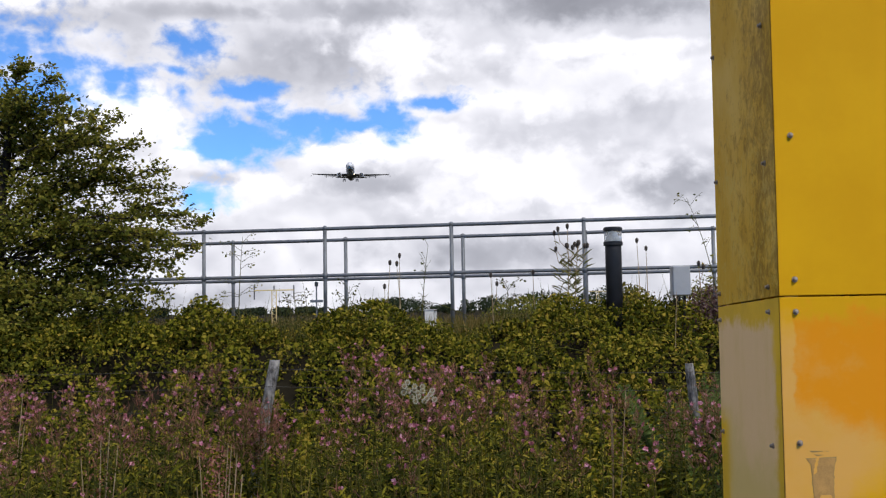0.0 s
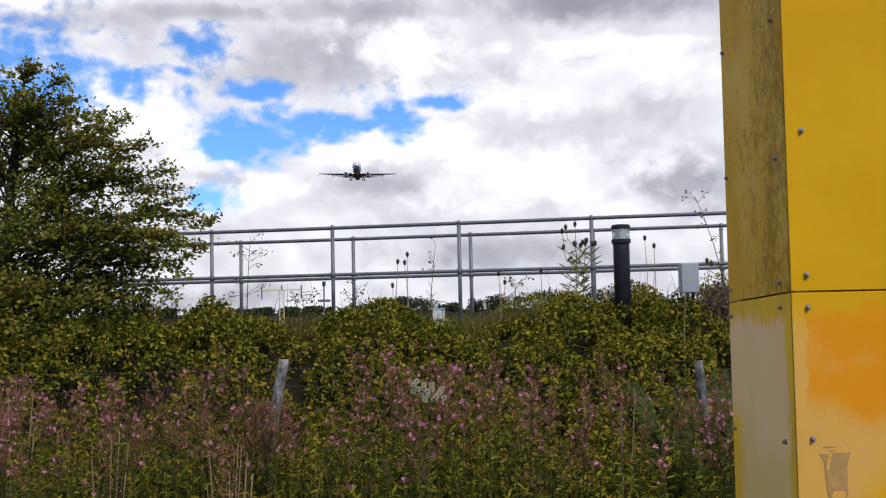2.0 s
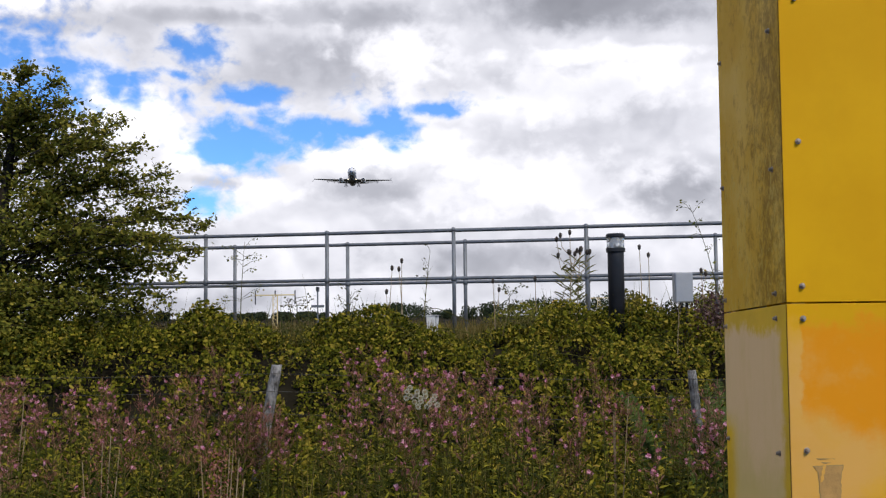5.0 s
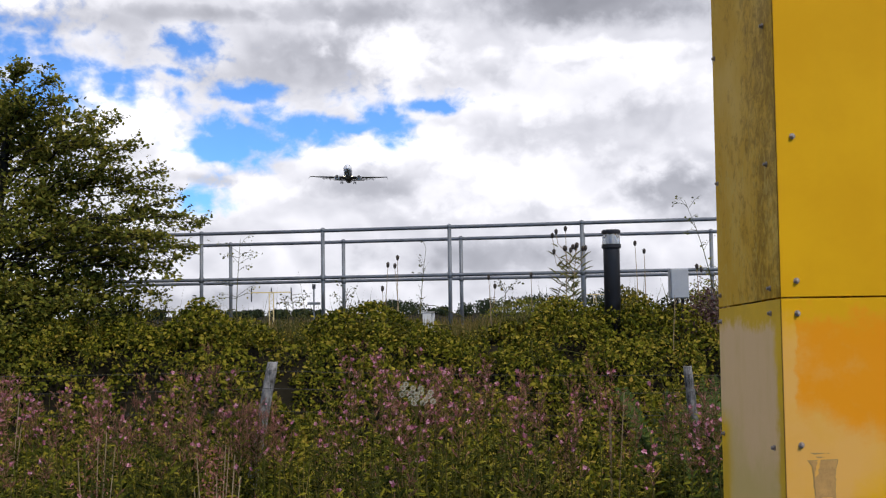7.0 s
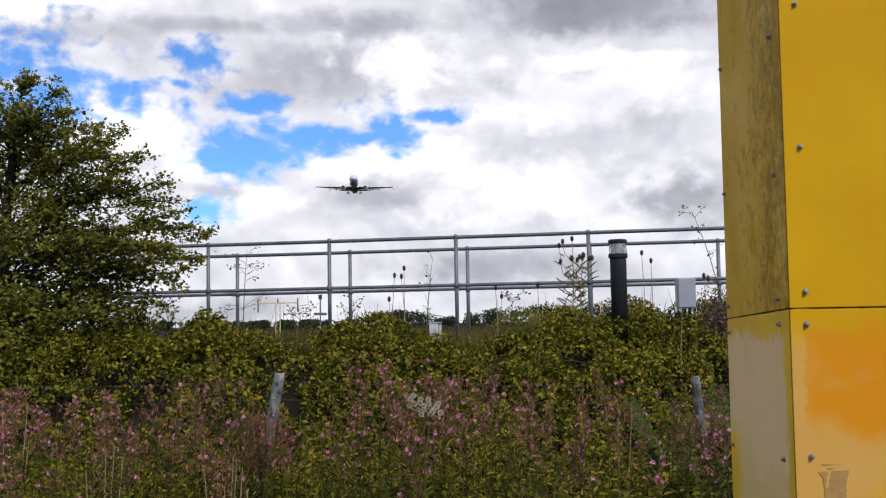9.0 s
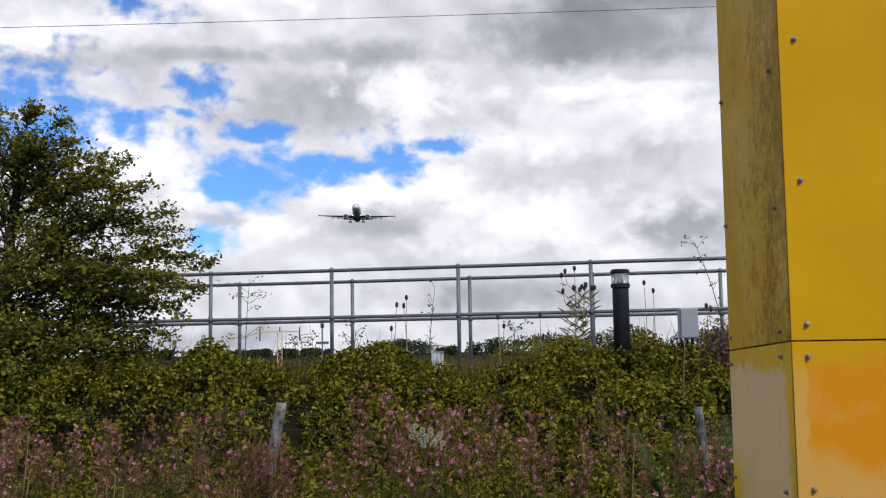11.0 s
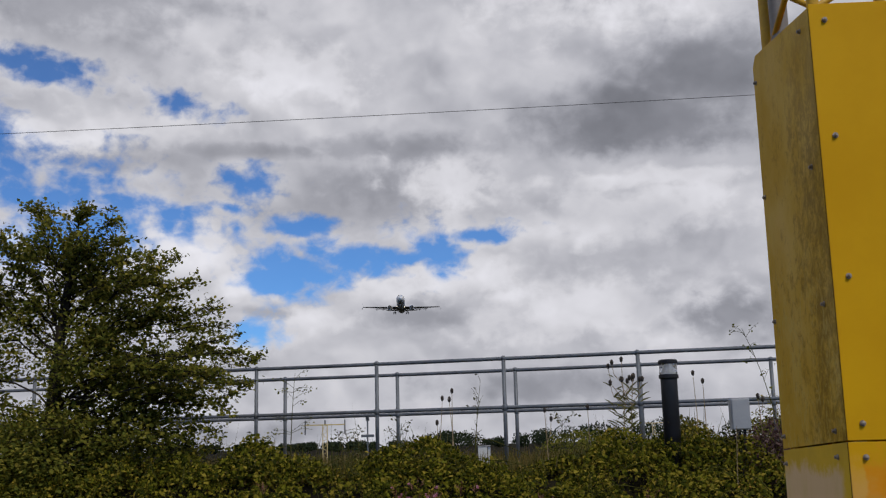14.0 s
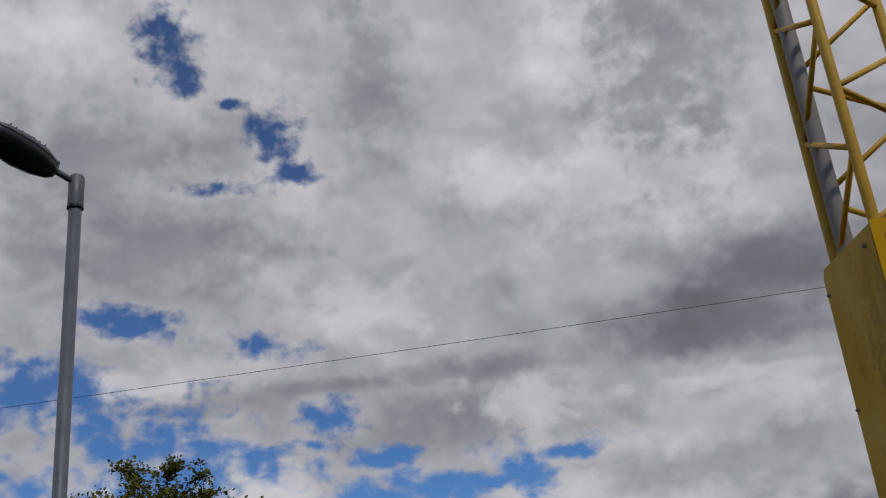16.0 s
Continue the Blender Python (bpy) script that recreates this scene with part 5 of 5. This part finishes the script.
# ---------------------------------------------------------------- far things
def make_light_bar(x, y, half, top, size, label):
    ob = thing("approach_light_bar", (x, y, 0), label, "approach lights", "approach light bars")
    part("crossbar", block(x - half, x + half, y - size, y + size, top - size, top + size, size * 0.3), M["bar_paint"], ob)
    w = half * 0.11
    for dx in (-w, w):
        part("upright", block(x + dx - size * 0.7, x + dx + size * 0.7, y - size, y + size, 0, top, size * 0.3), M["bar_paint"], ob)
    for k in range(12):
        z, dz = top * k / 12, top / 12
        part("lacing", tube([(x - w, y, z if k % 2 else z + dz), (x + w, y, z + dz if k % 2 else z)], size * 0.4, 5), M["bar_paint"], ob)
    for dx in (-1, 0, 1):
        lamp = part("lamp", tube([(x + dx * half * 0.99, y, top - 0.9 if dx else top), (x + dx * half * 0.99, y, top + 0.45)], size * 1.1, 8), M["lamp_dark"], ob)


make_light_bar(-16.42, 100.0, 1.95, 3.80, 0.055, "yellow approach-light frame with crossbar far beyond the bank")
make_light_bar(22.6, 150.0, 1.7, 3.95, 0.05, "distant approach-light frame with crossbar")
for x, y, z in ((-9.83, 80.0, 3.7),):
    ob = thing("marker_pole", (x, y, 0), "thin dark pole with a small crossbar in the distance", "pole")
    part("pole", tube([(x, y, 0), (x, y, z)], 0.06, 8), M["galvanised"], ob)
    part("arm", block(x - 0.5, x + 0.5, y - 0.05, y + 0.05, z - 1.35, z - 1.15, 0.02), M["galvanised"], ob)
    part("lantern", tube([(x, y, z - 0.1), (x, y, z + 0.25)], 0.14, 8), M["lamp_dark"], ob)


def make_far_trees():
    """Rows of trees far beyond the airfield, each a trunk with a ragged crown."""
    local = random.Random(8)
    spots = []
    for _ in range(105):
        az = local.uniform(-30, 24)
        d = local.uniform(360, 620)
        lift = 0.28
        if -4.2 < az < -0.6:
            lift = 0.62
        elif 0.3 < az < 10:
            lift = 0.55 + 0.06 * az
        elif az >= 10:
            lift = 0.9
        spots.append((az, d, lift * local.uniform(0.85, 1.25)))
    for az, d, lift in spots:
        x, y = math.sin(radians(az)) * d, math.cos(radians(az)) * d
        top = 1.6 + math.tan(radians(lift)) * d
        ob = thing("far_tree", (x, y, 0), "dark green tree in a distant tree line", "tree", "far tree line")
        part("trunk", tube([(x, y, -0.2), (x, y, top * 0.75)], [0.35, 0.12], 6), M["bark"], ob)
        k = 420
        wide = top * local.uniform(0.55, 0.95)
        P = around(k) * (rng.random((k, 1)) ** 0.4)
        P = np.c_[x + P[:, 0] * wide, y + P[:, 1] * wide, top * 0.52 + P[:, 2] * top * 0.48]
        size = rng.uniform(0.5, 1.1, k)
        scatter("crown", LEAF, P, around(k), around(k) + np.array([0, -0.4, 0.5]), size, size * 0.8, M["far"], None, ob)


make_far_trees()


def make_bush(x, y, z, rx, rz, mat, label, k, seed):
    ob = thing("bush", (x, y, rise(x, y)), label, "bush")
    part("stem", tube([(x, y, rise(x, y) - 0.05), (x + 0.03, y, z)], [0.03, 0.012], 6), M["bark"], ob)
    P = around(k) * (rng.random((k, 1)) ** 0.35)
    bump = 1 + 0.25 * np.array([wave(p[0] * 3, p[2] * 3, 1.0, seed) for p in P])
    P = np.array([x, y, z]) + P * bump[:, None] * np.array([rx, rx, rz])
    size = rng.uniform(0.03, 0.06, k)
    scatter("crown", LEAF, P, around(k), around(k) + np.array([0, -0.3, 0.8]), size, size * 0.6, mat, None, ob)


make_bush(2.75, 15.2, 1.60, 0.36, 0.36, M["golden"], "rounded yellow-green bush beyond the walkway", 2600, 1.0)
make_bush(4.05, 15.4, 1.58, 0.45, 0.45, M["hawthorn"], "dark green bush beyond the walkway", 2200, 2.0)
make_bush(1.35, 15.5, 1.52, 0.75, 0.30, M["hawthorn"], "low dark green bush beyond the walkway", 2600, 3.0)


# ---------------------------------------------------------------- airliner
def make_airliner():
    """A twin-engined airliner on approach, gear and flaps down. Built nose to -y, then turned to its heading."""
    place = Vector((-39.9, 452.0, 62.9))
    turn = Matrix.Translation(place) @ Euler((radians(-3.5), radians(0.8), radians(4.0))).to_matrix().to_4x4()
    ob = thing("airliner", place, "white twin-engined airliner on approach with wheels down", "aeroplane")

    def put(name, bm, mat, parent=ob, label="", smooth=False):
        bm.transform(turn)
        return part(name, bm, mat, parent, label, smooth)

    prof = [(-19.0, 0.05, -0.5), (-18.6, 0.55, -0.42), (-17.6, 1.15, -0.25), (-16.0, 1.65, -0.08), (-14.0, 1.86, 0), (-8, 1.88, 0), (0, 1.88, 0), (7, 1.86, 0.02), (11, 1.6, 0.28), (15, 1.05, 0.72), (18.5, 0.45, 1.05), (19.6, 0.2, 1.12)]
    bm = bmesh.new()
    rings = []
    for y, r, dz in prof:
        rings.append([bm.verts.new((math.cos(k * math.pi / 14) * r, y, dz + math.sin(k * math.pi / 14) * r * 1.06)) for k in range(28)])
    for r, s in zip(rings, rings[1:]):
        for k in range(28):
            bm.faces.new((r[k], r[(k + 1) % 28], s[(k + 1) % 28], s[k]))
    bm.faces.new(rings[0])
    bm.faces.new(rings[-1])
    body = put("fuselage", bm, M["plane_white"], ob, "", True)
    put("belly_fairing", ball((0, 0.5, -1.15), 1.0, None, (2.1, 5.2, 0.95), 3), M["plane_grey"], body, "", True)
    put("cockpit_window", block(-0.95, 0.95, -17.3, -16.6, 0.62, 1.05, 0.1), M["black"], body, "dark cockpit windows")

    def wing(root, tip, name, mat, parent=ob):
        """Slab between two sections: (x, y of the leading edge, z, chord, thickness)."""
        bm = bmesh.new()
        rows = []
        for x, y, z, c, t in (root, tip):
            rows.append([bm.verts.new(p) for p in ((x, y, z), (x, y + c * 0.25, z + t), (x, y + c * 0.65, z + t * 0.7), (x, y + c, z), (x, y + c * 0.65, z - t * 0.3), (x, y + c * 0.25, z - t * 0.5))])
        for k in range(6):
            bm.faces.new((rows[0][k], rows[0][(k + 1) % 6], rows[1][(k + 1) % 6], rows[1][k]))
        bm.faces.new(rows[0])
        bm.faces.new(rows[1])
        return put(name, bm, mat, parent)

    for s in (-1, 1):
        w = wing((s * 1.4, -4.2, -1.2, 7.6, 0.5), (s * 6.0, -1.0, -0.75, 4.6, 0.32), "wing", M["plane_grey"])
        outer = wing((s * 6.0, -1.0, -0.75, 4.6, 0.32), (s * 17.2, 5.2, 0.55, 1.6, 0.12), "outer_wing", M["plane_grey"], w)
        wing((s * 17.2, 5.3, 0.55, 1.5, 0.10), (s * 17.75, 6.9, 2.7, 0.6, 0.05), "winglet", M["plane_blue"], outer)
        wing((s * 17.2, 5.6, 0.52, 1.1, 0.08), (s * 17.9, 6.9, -0.35, 0.5, 0.04), "winglet", M["plane_blue"], outer)
        wing((s * 2.0, 2.7, -1.35, 1.6, 0.10), (s * 5.9, 2.9, -1.15, 1.3, 0.08), "flap", M["plane_grey"], w)
        wing((s * 6.2, 3.0, -1.05, 1.3, 0.08), (s * 11.8, 5.0, -0.35, 0.9, 0.06), "flap", M["plane_grey"], w)
        for x in (3.6, 8.2, 11.0):
            y = 2.0 + (x - 3.6) * 0.33
            put("flap_fairing", tube([(s * x, y, -1.1 + x * 0.06), (s * x, y + 1.6, -1.35 + x * 0.06), (s * x, y + 2.9, -1.5 + x * 0.06)], [0.08, 0.2, 0.05], 8), M["plane_grey"], w)
        wing((s * 0.6, 14.2, 0.95, 3.6, 0.2), (s * 7.1, 17.8, 1.45, 1.4, 0.08), "tailplane", M["plane_grey"])
        c = Vector((s * 4.85, -3.6, -1.75))
        nac = put("engine", tube([c + Vector((0, -1.9, 0)), c + Vector((0, -1.5, 0)), c + Vector((0, 0, 0)), c + Vector((0, 2.0, 0.05))], [0.90, 1.08, 1.1, 0.72], 24), M["plane_white"], ob, "", True)
        # a flat black disc paints the shade inside the engine mouth
        put("intake", tube([c + Vector((0, -1.93, 0)), c + Vector((0, -1.90, 0))], 0.80, 24), M["black"], nac, "flat black disc for the shaded hollow of the engine intake")
        put("spinner", tube([c + Vector((0, -2.1, 0)), c + Vector((0, -1.92, 0))], [0.05, 0.24], 12), M["plane_grey"], nac)
        put("pylon", block(s * 4.85 - 0.15, s * 4.85 + 0.15, -4.0, 0.2, -1.0, -0.7), M["plane_grey"], nac)
        gear = put("main_gear", tube([(s * 2.85, 1.2, -1.2), (s * 2.85, 1.2, -3.1)], 0.14, 8), M["plane_grey"])
        for dx in (-0.42, 0.42):
            put("wheel", tube([(s * 2.85 + dx - 0.17, 1.2, -3.1), (s * 2.85 + dx + 0.17, 1.2, -3.1)], 0.56, 16), M["black"], gear)
        put("landing_light", ball((s * 1.75, -4.0, -1.25), 0.14, None, (1, 1, 1), 1), M["landing_light"], body, "lit landing light")
    fin = bmesh.new()
    pts = [(14.0, 1.0), (17.6, 8.3), (19.6, 8.3), (18.9, 1.1), (9.5, 1.6)]
    two = [[fin.verts.new((s * 0.16, y, z)) for y, z in pts] for s in (-1, 1)]
    fin.faces.new(two[0][::-1])
    fin.faces.new(two[1])
    for k in range(5):
        fin.faces.new((two[0][k], two[0][(k + 1) % 5], two[1][(k + 1) % 5], two[1][k]))
    put("fin", fin, M["plane_blue"], ob, "dark blue tail fin")
    nose = put("nose_gear", tube([(0, -14.6, -1.6), (0, -14.6, -3.2)], 0.1, 8), M["plane_grey"])
    # a black plate stands in for the shade of the open wheel bay
    put("gear_bay_shade", block(-0.45, 0.45, -15.6, -13.6, -1.95, -1.88), M["black"], nose)
    for dx in (-0.25, 0.25):
        put("wheel", tube([(dx - 0.1, -14.6, -3.2), (dx + 0.1, -14.6, -3.2)], 0.34, 14), M["black"], nose)


make_airliner()
